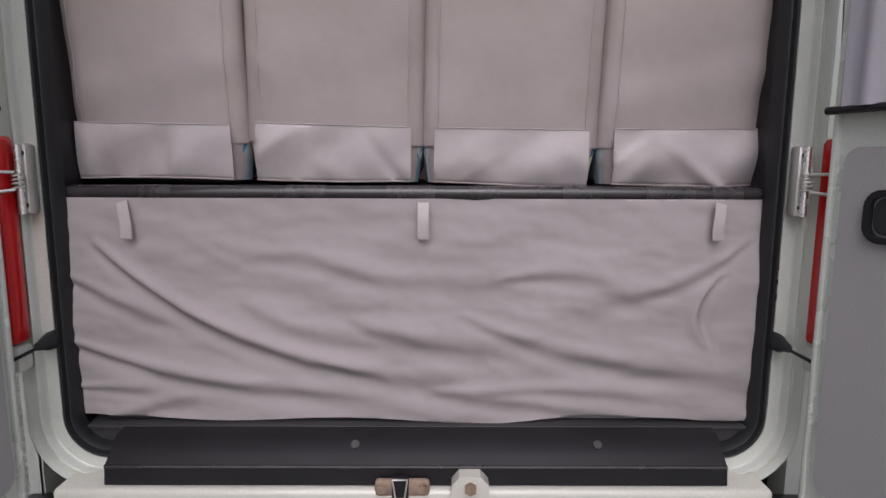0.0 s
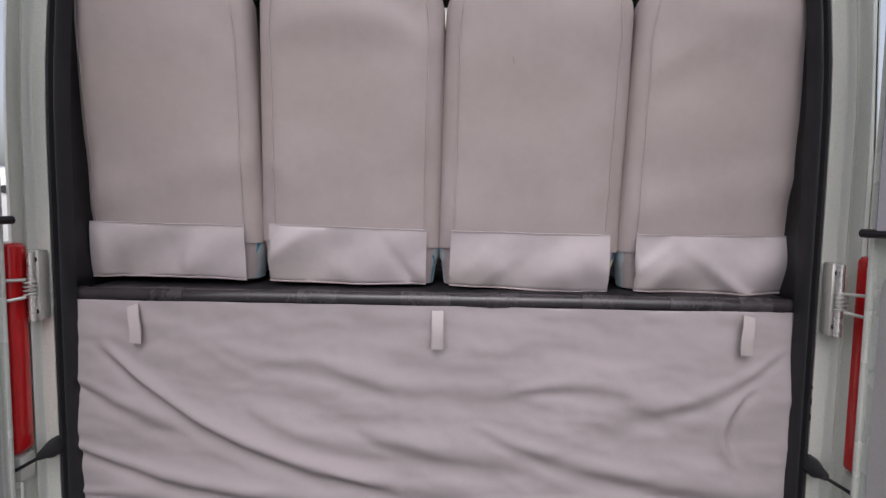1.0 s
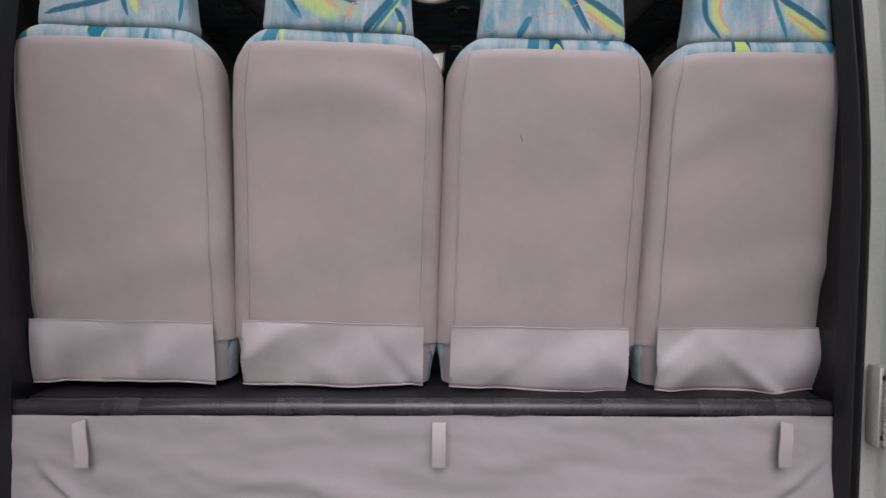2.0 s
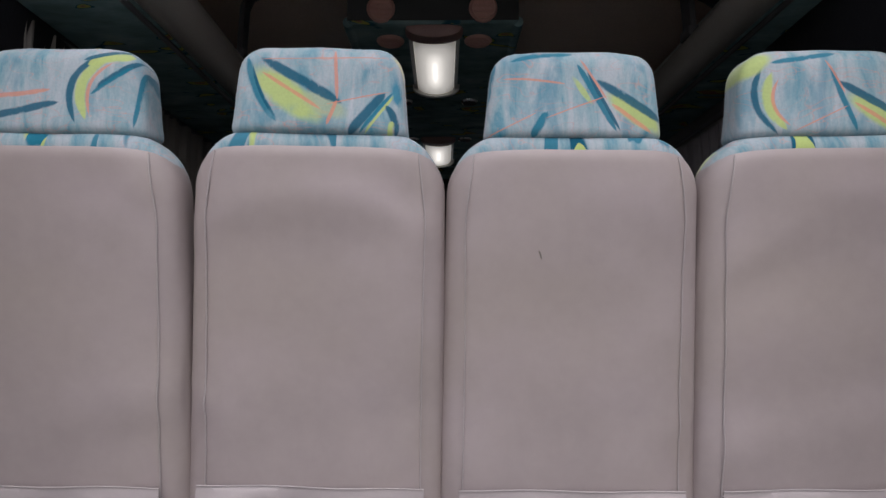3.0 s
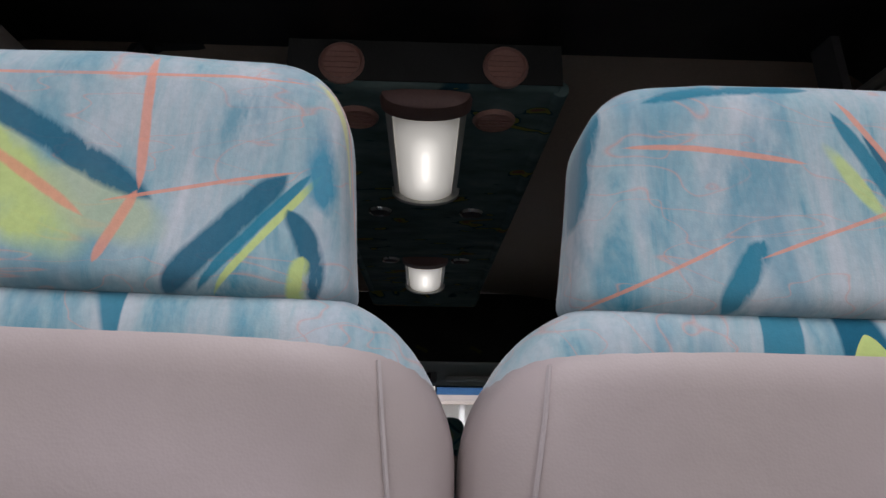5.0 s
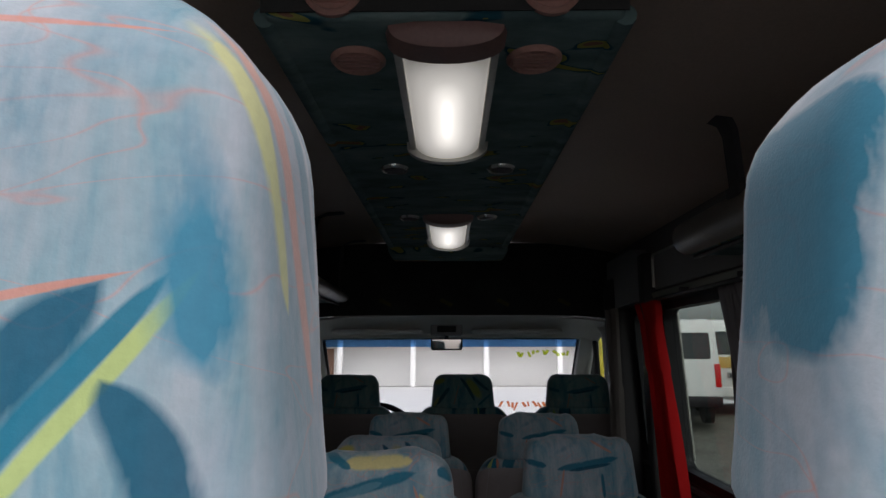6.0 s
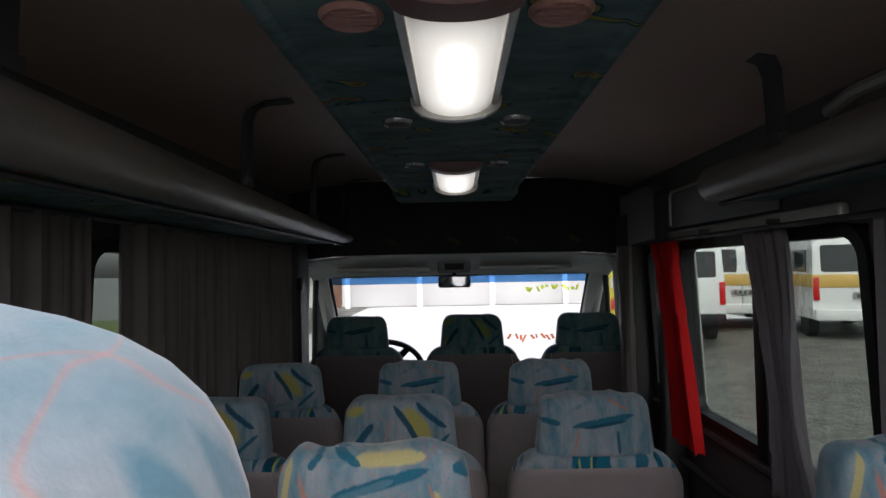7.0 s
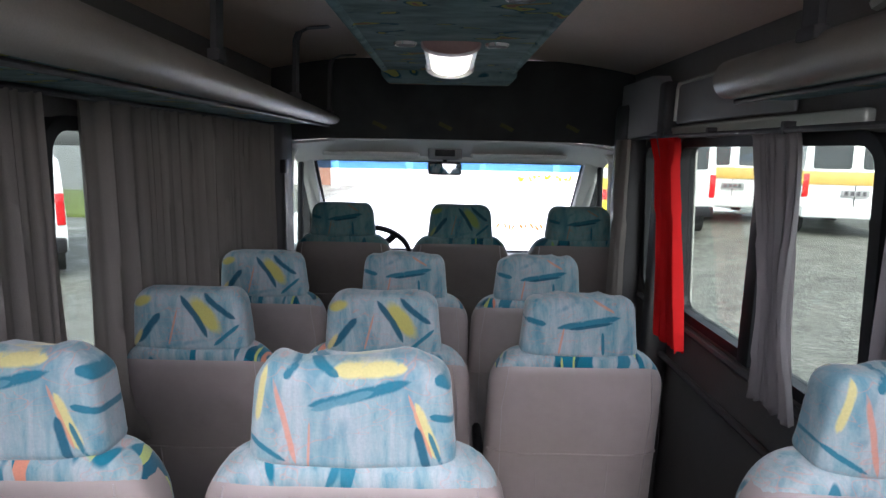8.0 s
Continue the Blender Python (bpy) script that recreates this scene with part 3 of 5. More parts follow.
solid("door_pillar_right", box(0.745, 0.83, 2.205, 2.275, FLOOR, 2.40, 0.015, 3), DARKTRIM, "dark pillar at the end of the sliding door", "pillar", "structure")
solid("cab_pillar_right", box(0.735, 0.835, 2.58, 2.80, FLOOR, 2.36, 0.03, 3), DARKTRIM, "dark pillar between saloon and cab", "pillar", "structure")
solid("cab_pillar_left", box(-0.835, -0.735, 2.62, 2.84, FLOOR, 2.30, 0.03, 3), DARKTRIM, "dark pillar between saloon and cab", "pillar", "structure")
solid("wall_rail_right", tube([(0.80, 1.25, 1.40), (0.80, 2.2, 1.40)], 0.012, 8), DARKTRIM, "dark moulding along the sliding door lining", "trim", "structure")


# ---------------------------------------------------------------- curtains
def drape(name, label, x, y0, y1, z0, z1, folds, depth, mat, group, tie=None, flare=1.0, lean=0.0, cat="curtain"):
    """A hanging curtain along a side wall. tie: (height, share of the width that is left there)."""
    own = thing(name, label, cat, group=group)
    cy, hw = (y0 + y1) / 2, (y1 - y0) / 2
    rnd = random.Random(int(abs(y0) * 1000) + folds)
    ph = [rnd.uniform(0, 6.28) for _ in range(5)]
    nu = max(24, folds * 8)

    def fn(u, v):
        z = z1 + (z0 - z1) * v
        w = 1.0
        if tie:
            zt, share = tie
            if z >= zt:
                f = (z1 - z) / (z1 - zt)
                w = 1 + (share - 1) * (3 * f * f - 2 * f ** 3)
            else:
                f = (zt - z) / (zt - z0)
                w = share + (flare - share) * f ** 1.3
        s = u * 2 - 1
        a = folds * math.pi * 2 * (u + 0.03 * math.sin(5 * u + ph[0])) + ph[1] + 0.5 * math.sin(3 * v + ph[2])
        d = depth * (0.6 + 0.4 * math.sin(9 * u + ph[3])) * math.sin(a) * (0.75 + 0.35 * v) + depth * 0.4 * math.sin(2.3 * a + ph[4])
        zz = z + (0.006 * math.sin(a * 1.3) if v > 0.98 else 0)
        return (x + d * (1.3 if w < 0.7 else 1.0), cy + lean * v ** 0.75 + s * hw * w + 0.004 * math.cos(a), zz)
    part("cloth", sheet(fn, nu, 34, 0.003, (1, 0, 0)), mat, own, smooth=80)
    return own


for y0, y1, f in ((0.15, 0.62, 7), (0.60, 1.185, 8)):
    drape("window_curtain", "taupe pleated curtain drawn over a side window", -0.775, y0, y1, 1.42, 2.235, f, 0.014, DRAPE, "side window curtains")
for y0, y1, f in ((1.292, 1.95, 8), (1.97, 2.40, 8), (2.42, 2.78, 9)):
    drape("window_curtain", "taupe pleated curtain drawn over a side window", -0.775, y0, y1, 1.42, 2.235, f, 0.016, DRAPE, "side window curtains")
drape("window_curtain", "mauve-grey pleated curtain drawn over the rearmost side window", 0.772, 0.14, 0.64, 1.42, 2.20, 7, 0.014, GREYDRAPE, "side window curtains")
drape("window_curtain", "mauve-grey pleated curtain drawn over the rearmost side window", 0.772, 0.62, 1.11, 1.42, 2.20, 7, 0.014, GREYDRAPE, "side window curtains")
drape("tied_curtain", "grey curtain gathered against the window bar", 0.765, 1.405, 1.588, 1.545, 2.20, 7, 0.013, GREYDRAPE, "tied curtains", (1.76, 0.52), 0.95, lean=-0.105)
drape("red_curtain", "scarlet curtain gathered into a narrow hanging bundle", 0.750, 2.066, 2.325, 1.505, 2.20, 5, 0.018, REDCLOTH, "", (2.07, 0.66), 0.92, lean=-0.185)
drape("tied_curtain", "lilac-grey curtain hanging beside the cab pillar", 0.72, 2.50, 2.62, 1.40, 2.20, 4, 0.016, DRAPE, "tied curtains", (1.7, 0.6), 0.8)
rail = thing("curtain_rail", "thin dark curtain rail above the side windows", "curtain rail", group="curtain rails")
part("rod", tube([(-0.775, 0.1, 2.238), (-0.775, 2.80, 2.238)], 0.007, 8), DARKTRIM, rail)
rail2 = thing("curtain_rail", "thin dark curtain rail above the side windows", "curtain rail", group="curtain rails")
part("rod", tube([(0.755, 0.1, 2.205), (0.755, 2.64, 2.205)], 0.007, 8), DARKTRIM, rail2)
for y in (1.45, 1.85, 2.2):
    part("bracket", box(0.748, 0.79, y - 0.008, y + 0.008, 2.195, 2.225, 0.003), DARKTRIM, rail2)
# ---------------------------------------------------------------- rear opening
OX0, OX1, OZ1 = -0.828, 0.797, 2.47      # outer edge of the door seal
OPEN_R = 0.10


def taper(z):
    """How far the body has drawn in at the height z, above the belt line."""
    return 0.19 * max(0.0, min(z, 2.0) - 1.6) ** 2 + 0.12 * max(0.0, z - 2.0)


def opening_loop(grow, y):
    rad = OPEN_R
    r = rad + grow
    low, high = SILL + 0.02 + rad, OZ1 - rad

    def corner(cx, cz, a0):
        return [(cx + r * math.cos(radians(a0 + 90 * k / 8)), cz + r * math.sin(radians(a0 + 90 * k / 8))) for k in range(9)]
    rise = [low + (high - low) * k / 16 for k in range(1, 16)]
    out = corner(OX1 - rad, high, 0) + corner(OX0 + rad, high, 90) + [(OX0 - grow, z) for z in reversed(rise)]
    out += corner(OX0 + rad, low, 180) + corner(OX1 - rad, low, 270) + [(OX1 + grow, z) for z in rise]
    return [(x - math.copysign(taper(z) * min(1.0, abs(x) / 0.7), x), y, z) for x, z in out]


def rear_ring(profile):
    """A moulding round the rear opening from a profile of (grow, y)."""
    return rings([opening_loop(g, y) for g, y in profile], True, False)


frame_thing = thing("rear_door_frame", "greenish silver painted frame round the rear doorway", "door frame", kind="structure")
part("jamb", rear_ring([(0.012, 0.06), (0.006, 0.0), (0.001, -0.020), (0.003, -0.030), (0.028, -0.033), (0.032, -0.038), (0.033, -0.050), (0.036, -0.054), (0.039, -0.052), (0.041, -0.044), (0.050, -0.042), (0.052, -0.046), (0.053, -0.064), (0.056, -0.069), (0.060, -0.066), (0.066, -0.03), (0.066, 0.04)]), SILVER, frame_thing, "stepped silver jamb")
part("inner_lining", rear_ring([(-0.014, 0.005), (-0.018, 0.01), (-0.012, 0.05), (-0.006, 0.14), (0.012, 0.55)]), BLACKPL, frame_thing, "dark inner lining")
part("door_seal", rear_ring([(0.000, -0.012), (0.001, -0.028), (-0.003, -0.036), (-0.009, -0.037), (-0.012, -0.026), (-0.015, -0.025), (-0.019, -0.032), (-0.023, -0.027), (-0.024, -0.010), (-0.026, 0.008)]), RUBBER, frame_thing, "black rubber door seal")

# rear bumper and corner panels
solid("rear_bumper", box(-0.95, 0.95, -0.20, 0.0, 0.30, 0.545, 0.03, 3), BLACKPL, "dark plastic rear bumper below the sill", "bumper", "structure")
for sx, nm in ((-1, "left"), (1, "right")):
    cx = -0.912 if sx < 0 else 0.881
    corner = [[(cx + sx * 0.018 - sx * max(0.0, z - 1.6) * 0.05, y, z) for y in (-0.02, 0.06)] + [(cx - sx * 0.018 - sx * taper(z), y, z) for y in (0.06, -0.02)] for z in (0.40, 1.0, 1.6, 1.7, 1.8, 1.9, 2.0, 2.2, 2.4, 2.58)]
    solid("corner_panel_" + nm, rings(corner), SILVER, "greenish silver rear corner panel", "body panel", "structure")
    tl = thing("tail_lamp", "red tail lamp on the rear corner of the minibus", "tail lamp", group="tail lamps")
    tx = -0.890 if sx < 0 else 0.879
    part("lens", box(tx - 0.029, tx + 0.029, -0.108, -0.056, 0.930, 1.375, 0.012, 3), REDLENS, tl, "red ribbed lens")
    part("lower_lens", box(tx - 0.029, tx + 0.029, -0.105, -0.056, 0.868, 0.927, 0.010, 2), SILVER, tl, "silver lamp trim")

# sill: kick plate, latch and striker
sill = thing("rear_sill", "scuffed black step plate over a cream painted sill", "sill", kind="structure")
part("sill_metal", box(OX0 + 0.02, OX1 - 0.02, -0.125, 0.0, 0.555, 0.612, 0.012, 3), CREAM, sill, "cream painted metal with rust stains")
part("step_plate", rings([[(x, y, z) for y, z in ((-0.108, 0.615), (-0.104, 0.655), (-0.085, 0.672), (-0.045, 0.705), (0.03, 0.707), (0.03, 0.690), (-0.05, 0.685), (-0.09, 0.64), (-0.092, 0.613))] for x in (-0.70, -0.3, 0.1, 0.68)], True, True), BLACKPL, sill, "black plastic step plate")
part("floor_edge", tube([(-0.76, 0.035, 0.712), (0.0, 0.036, 0.713), (0.75, 0.035, 0.712)], 0.008, 8), PIPE, sill, "worn metal floor edge")
part("floor_flap", box(-0.79, 0.77, -0.01, 0.30, 0.700, 0.708, 0.002), FLOORMAT, sill)
part("plate_rib", tube([(-0.698, -0.1055, 0.657), (0.0, -0.1058, 0.657), (0.678, -0.1055, 0.657)], 0.0045, 8), PIPE, sill, "worn glossy rib of the plate")
for x in (-0.15, 0.40):
    part("rivet", disc(0.010, 0.004, 16, pose(x, -0.066, 0.690, 40)), PIPE, sill)
latch = thing("door_latch", "zinc door latch bracket screwed to the sill", "latch")
part("bracket", box(-0.10, 0.02, -0.128, -0.112, 0.598, 0.638, 0.008, 2), RUST, latch, "rust-stained bracket")
part("catch", box(-0.062, -0.026, -0.138, -0.120, 0.592, 0.648, 0.006, 2), BLACKPL, latch, "dark steel catch")
for x in (-0.085, 0.005):
    part("bolt", disc(0.011, 0.012, 6, pose(x, -0.130, 0.62, 90)), RUST, latch)
part("catch_rim", tube([(-0.060, -0.141, 0.646), (-0.054, -0.141, 0.603), (-0.034, -0.141, 0.603), (-0.028, -0.141, 0.646), (-0.060, -0.141, 0.646)], 0.0022, 6), STEEL, latch, "bare steel rim of the catch")
striker = thing("door_striker", "cream painted striker block on the sill", "striker")
part("block", rings([[(x, y, z) for x, z in ((0.065, 0.57), (0.068, 0.635), (0.085, 0.655), (0.13, 0.655), (0.148, 0.635), (0.152, 0.57))] for y in (-0.145, -0.11)]), CREAM, striker)
part("bolt", disc(0.014, 0.014, 6, pose(0.108, -0.148, 0.63, 90)), RUST, striker, "rusty bolt")

# rear door hinges and check straps
for sx in (-1, 1):
    x = -0.843 if sx < 0 else 0.813
    hg = thing("door_stay", "zinc wire door stay on a steel plate", "door stay", group="rear door stays")
    part("plate", box(x - 0.015, x + 0.013, -0.070, -0.036, 1.21, 1.36, 0.006, 2), STEEL, hg)
    part("pin", tube([(x - sx * 0.002, -0.078, 1.212), (x - sx * 0.002, -0.078, 1.358)], 0.0075, 12), CHROME, hg, "bright vertical hinge pin")
    part("spring", tube([(x + 0.011 * math.cos(0.9 * k), -0.080 + 0.011 * math.sin(0.9 * k), 1.262 + 0.0012 * k) for k in range(34)], 0.0025, 5), STEEL, hg, "wound wire spring")
    part("wire_loop", tube([(x, -0.092, 1.30), (x + sx * 0.030, -0.128, 1.302), (x + sx * 0.060, -0.14, 1.302), (x + sx * 0.065, -0.14, 1.28), (x + sx * 0.060, -0.14, 1.256), (x + sx * 0.03, -0.128, 1.258), (x, -0.092, 1.264)], 0.0035, 6), STEEL, hg, "bent wire loop")
    for z in (1.23, 1.34):
        part("screw", disc(0.006, 0.008, 10, pose(x - sx * 0.004, -0.071, z, 90)), BLACKPL, hg)
    ck = thing("door_check", "black rubber door check with a short strap", "door check", group="rear door checks")
    part("boot", rings([[(x - sx * 0.012 + r * math.cos(2 * math.pi * k / 14), y, 0.925 + 1.5 * r * math.sin(2 * math.pi * k / 14)) for k in range(14)] for r, y in ((0.014, -0.018), (0.014, -0.050), (0.012, -0.062), (0.009, -0.072), (0.006, -0.092))]), RUBBER, ck)
    part("strap", tube([(x - sx * 0.012, -0.088, 0.922), (x + sx * 0.02, -0.112, 0.905), (x + sx * 0.04, -0.13, 0.89)], 0.004, 6), BLACKPL, ck)
for z, r in ((1.09, 0.005), (1.06, 0.007), (1.025, 0.008)):
    plug = thing("door_plug", "small black rubber plug in the door jamb", "plug", group="jamb plugs")
    part("plug_cap", disc(r, 0.008, 14, pose(0.803, -0.026, z, 90)), RUBBER, plug)


# ---------------------------------------------------------------- rear doors, standing open
def rear_door(sx, hx, angle):
    d = thing("rear_door", "rear door standing open, grey lined, with a curtained window", "door", pose(hx, -0.135, 0, 0, 0, sx * angle), "rear doors")
    # built closed towards the middle of the doorway, inner face towards the saloon
    def place(u, z, depth):
        return Vector((-sx * u, -depth, z))
    body = slab_holes(0.0, 0.78, 0.58, 2.47, [(0.10, 0.68, 1.52, 2.20)], place, 0.05)
    part("door_shell", body, SAGE, d, "sage painted steel shell")
    part("lining", rounded_plate(lambda u, z, dp: place(u, z, -dp), 0.030, 0.74, 0.64, 1.355, 0.03, 0.012), DOORGREY, d, "grey fibre lining")
    part("door_edge", box(min(0, -sx * 0.012), max(0, -sx * 0.012), -0.06, 0.012, 0.58, 2.47, 0.005, 2), SAGE, d)
    hd = part("handle_recess", rounded_frame(lambda u, z, dp: place(u, z, -dp - 0.012), 0.094, 0.205, 1.188, 1.264, 0.02, 0.012, 0.012), BLACKPL, d, "black plastic handle recess")
    part("handle_grip", rounded_plate(lambda u, z, dp: place(u, z, -dp - 0.013), 0.098, 0.201, 1.192, 1.260, 0.02, 0.004), RUBBER, hd)
    pane = part("pane", rounded_plate(lambda u, z, dp: place(u, z, dp + 0.02), 0.09, 0.69, 1.51, 2.21, 0.05, 0.005), PANE, d, "rear window pane")
    pane.visible_shadow = False
    part("pane_seal", rounded_frame(lambda u, z, dp: place(u, z, dp - 0.006), 0.12, 0.66, 1.54, 2.18, 0.05, 0.03, 0.02), RUBBER, d)

    def cloth(u, v):
        a = u * 30
        return place(0.03 + 0.68 * u, 2.24 - 0.81 * v, -0.03 - 0.010 * math.sin(a) - 0.006 * math.sin(2.7 * a + 2 * v))
    part("curtain", sheet(cloth, 60, 12, 0.002), LIGHTDRAPE, d, "lilac-grey curtain over the door window", smooth=80)
    part("curtain_rod", tube([place(0.0, 1.425, -0.032), place(0.74, 1.425, -0.032)], 0.008, 8), BLACKPL, d, "black lower curtain rod")
    return d


rear_door(1, 0.828, 112)
rear_door(-1, -0.858, 100)

# ---------------------------------------------------------------- rear deck, rail and luggage curtain
deck = thing("rear_deck", "black carpeted luggage deck under the rear seats", "deck", kind="structure")
part("deck_board", box(-0.80, 0.78, 0.05, 0.80, 1.215, 1.268, 0.006), BLACKPL, deck)
part("deck_front", box(-0.80, 0.78, 0.74, 0.78, FLOOR, 1.214, 0.006), DARKTRIM, deck)
bar = thing("deck_rail", "scuffed black tube rail along the deck edge", "rail")
part("rail_tube", tube([(-0.838 + 1.648 * k / 20, 0.03, 1.253) for k in range(21)], 0.017, 14), PIPE, bar)
for k, x in enumerate((-0.60, -0.27, -0.04, 0.15, 0.36, 0.55, 0.70)):
    part("tape_wrap", tube([(x - 0.04, 0.03, 1.253), (x + 0.03 + 0.02 * (k % 3), 0.03, 1.253)], 0.0182, 14), worn("worn_tape", (0.040, 0.035, 0.037), 0.26, 0.0, 20, 60, 0.7, 0.2, 0.001) if k == 0 else bpy.data.materials["worn_tape"], bar)

# folds: start x, z, end x, z, sag, width, height
FOLDS = [
    (-0.66, 1.07, -0.20, 0.86, -0.03, 0.022, 0.030), (-0.20, 0.86, 0.05, 0.83, -0.012, 0.030, 0.016), (-0.78, 0.90, -0.45, 0.815, -0.01, 0.022, 0.020),
    (-0.45, 0.815, -0.05, 0.765, 0.0, 0.030, 0.012), (-0.80, 1.06, -0.62, 0.98, 0.0, 0.020, 0.012), (-0.80, 0.80, -0.66, 0.80, 0.0, 0.014, 0.010),
    (-0.16, 1.08, 0.22, 1.07, -0.02, 0.030, 0.008), (0.22, 1.07, 0.46, 1.05, 0.015, 0.024, 0.010), (-0.10, 0.945, 0.22, 0.92, -0.015, 0.034, 0.014),
    (0.17, 0.945, 0.56, 0.86, -0.012, 0.026, 0.011), (0.10, 0.78, 0.52, 0.74, 0.0, 0.030, 0.016), (0.14, 0.795, 0.60, 0.775, 0.01, 0.024, 0.012),
    (0.72, 1.13, 0.54, 1.04, -0.01, 0.018, 0.010), (0.665, 1.05, 0.64, 0.93, 0.02, 0.014, 0.020), (0.54, 1.04, 0.38, 1.01, 0.0, 0.03, 0.010),
    (-0.35, 1.12, -0.12, 1.08, 0.01, 0.03, 0.010), (-0.36, 0.98, -0.05, 0.92, -0.02, 0.04, 0.012), (0.52, 0.84, 0.76, 0.83, 0.01, 0.03, 0.012),
    (-0.72, 0.73, -0.55, 0.78, 0.0, 0.02, 0.010), (0.30, 0.885, 0.60, 0.89, -0.02, 0.03, 0.008),
]


def luggage_cloth(u, v):
    x = -0.848 + 1.668 * u + 0.004 * math.sin(9 * v)
    low = 0.726 - 0.012 * math.sin(math.pi * u) + 0.010 * math.sin(17 * u + 1.0) * (0.4 + 0.6 * u) + 0.012 * (u < 0.02)
    z = 1.242 + (low - 1.242) * v
    y = 0.012 - 0.010 * math.sin(math.pi * min(1, v * 1.1)) - 0.004 * v
    for x0, z0, x1, z1, sag, wd, h in FOLDS:
        dx, dz = x1 - x0, z1 - z0
        ln = math.hypot(dx, dz)
        s = ((x - x0) * dx + (z - z0) * dz) / ln ** 2
        if -0.25 < s < 1.25:
            off = ((x - x0) * -dz + (z - z0) * dx) / ln * (1 if dx > 0 else -1) - sag * 4 * s * (1 - s)
            w = 0.8 * wd * (0.7 + 0.6 * s)
            q = off / w
            end = max(0.0, 1 - (abs(s - 0.5) / 0.75) ** 4)
            y -= 0.58 * h * end * (math.exp(-q * q) - 0.75 * math.exp(-(q + 1.5) ** 2))
    y -= 0.008 * noise.noise(Vector((x * 5, z * 9, 1))) + 0.004 * noise.noise(Vector((x * 10 + z * 6, z * 24, 5))) + 0.0015 * noise.noise(Vector((x * 30, z * 50, 5)))
    return (x, y, z)


lug = thing("luggage_curtain", "creased mauve-grey cloth curtain closing the luggage space", "curtain")
part("cloth", sheet(luggage_cloth, 230, 90, 0.002), CURTAIN_GREY, lug, smooth=80)
for x, bend in ((-0.665, 0.008), (0.003, 0.0), (0.668, -0.006)):
    part("strap", strip([(x - bend, 0.000, 1.234), (x, -0.012, 1.21), (x + bend * 0.6, -0.014, 1.18), (x + bend * 0.3, -0.012, 1.152)], 0.0125, 0.003, (0, 1, 0)), FLAP_GREY, lug, "sewn tie strap")


# ---------------------------------------------------------------- seats
SEAT_H = 0.70          # from the foot of the backrest to its top
HEAD2 = [(-0.050, 0.062, -36, 0.082, 0.028, LIME, "blot"), (0.012, 0.045, -24, 0.045, 0.020, (0.40, 0.46, 0.28), "blot", 0.7), (-0.042, 0.068, -32, 0.060, 0.0036, CORAL),
         (-0.027, 0.085, -29, 0.078, 0.0100, NAVY), (-0.096, 0.068, -64, 0.062, 0.0085, TEAL, 0.9), (-0.090, 0.064, -64, 0.050, 0.0031, NAVY, 2.0),
         (0.029, 0.095, -86, 0.043, 0.0034, CORAL), (0.024, 0.033, 70, 0.022, 0.0036, CORAL), (0.078, 0.034, 51, 0.046, 0.0094, NAVY), (0.093, 0.036, 53, 0.044, 0.0036, TEAL), (0.100, 0.036, 55, 0.044, 0.0026, LIME),
         (0.122, 0.026, -72, 0.026, 0.0075, NAVY, -0.8), (0.117, 0.010, 84, 0.014, 0.006, LIME), (0.007, 0.121, 2, 0.110, 0.0013, CORAL, 1.2), (0.063, 0.058, 14, 0.052, 0.0013, CORAL),
         (0.078, 0.094, 60, 0.040, 0.024, DUSK, "blot", 0.8), (-0.020, 0.125, 20, 0.035, 0.015, DUSK, "blot", 0.7), (-0.070, 0.025, 25, 0.05, 0.016, DUSK, "blot", 0.7), (-0.018, 0.100, -77, 0.040, 0.0042, (0.62, 0.62, 0.28), "side"), (-0.002, 0.088, -70, 0.056, 0.0052, (0.68, 0.36, 0.27), "side"),
         (-0.036, 0.095, -83, 0.050, 0.0080, (0.04, 0.23, 0.34), "side"), (0.014, 0.100, -70, 0.034, 0.0070, DUSK, "side"), (-0.046, 0.060, -80, 0.030, 0.0080, DUSK, "side"), (0.030, 0.100, -70, 0.030, 0.0060, DUSK, "side"), (-0.100, 0.110, 50, 0.03, 0.014, DUSK, "blot", 0.8)]
HEAD3 = [(0.097, 0.040, -33, 0.064, 0.020, LIME, "blot"), (0.090, 0.031, -35, 0.042, 0.0040, CORAL), (0.087, 0.060, -30, 0.065, 0.0088, NAVY), (0.033, 0.064, -60, 0.064, 0.0060, TEAL), (0.044, 0.058, -61, 0.055, 0.0035, NAVY),
         (0.010, 0.075, -55, 0.030, 0.006, LIME, "blot", 0.8), (0.028, 0.094, -57, 0.040, 0.0024, CORAL), (-0.054, 0.134, 7, 0.052, 0.0058, TEAL, -0.8), (-0.048, 0.068, 58, 0.066, 0.032, DUSK, "blot", 0.85),
         (-0.065, 0.092, -6, 0.052, 0.0022, CORAL, -1.0), (-0.057, 0.020, 60, 0.024, 0.0085, TEAL), (0.000, 0.048, 21, 0.055, 0.0013, CORAL), (-0.100, 0.020, 25, 0.046, 0.0013, CORAL, 1.0),
         (-0.135, 0.090, 80, 0.045, 0.006, TEAL), (0.100, 0.118, -25, 0.045, 0.012, DUSK, "blot", 0.6)]
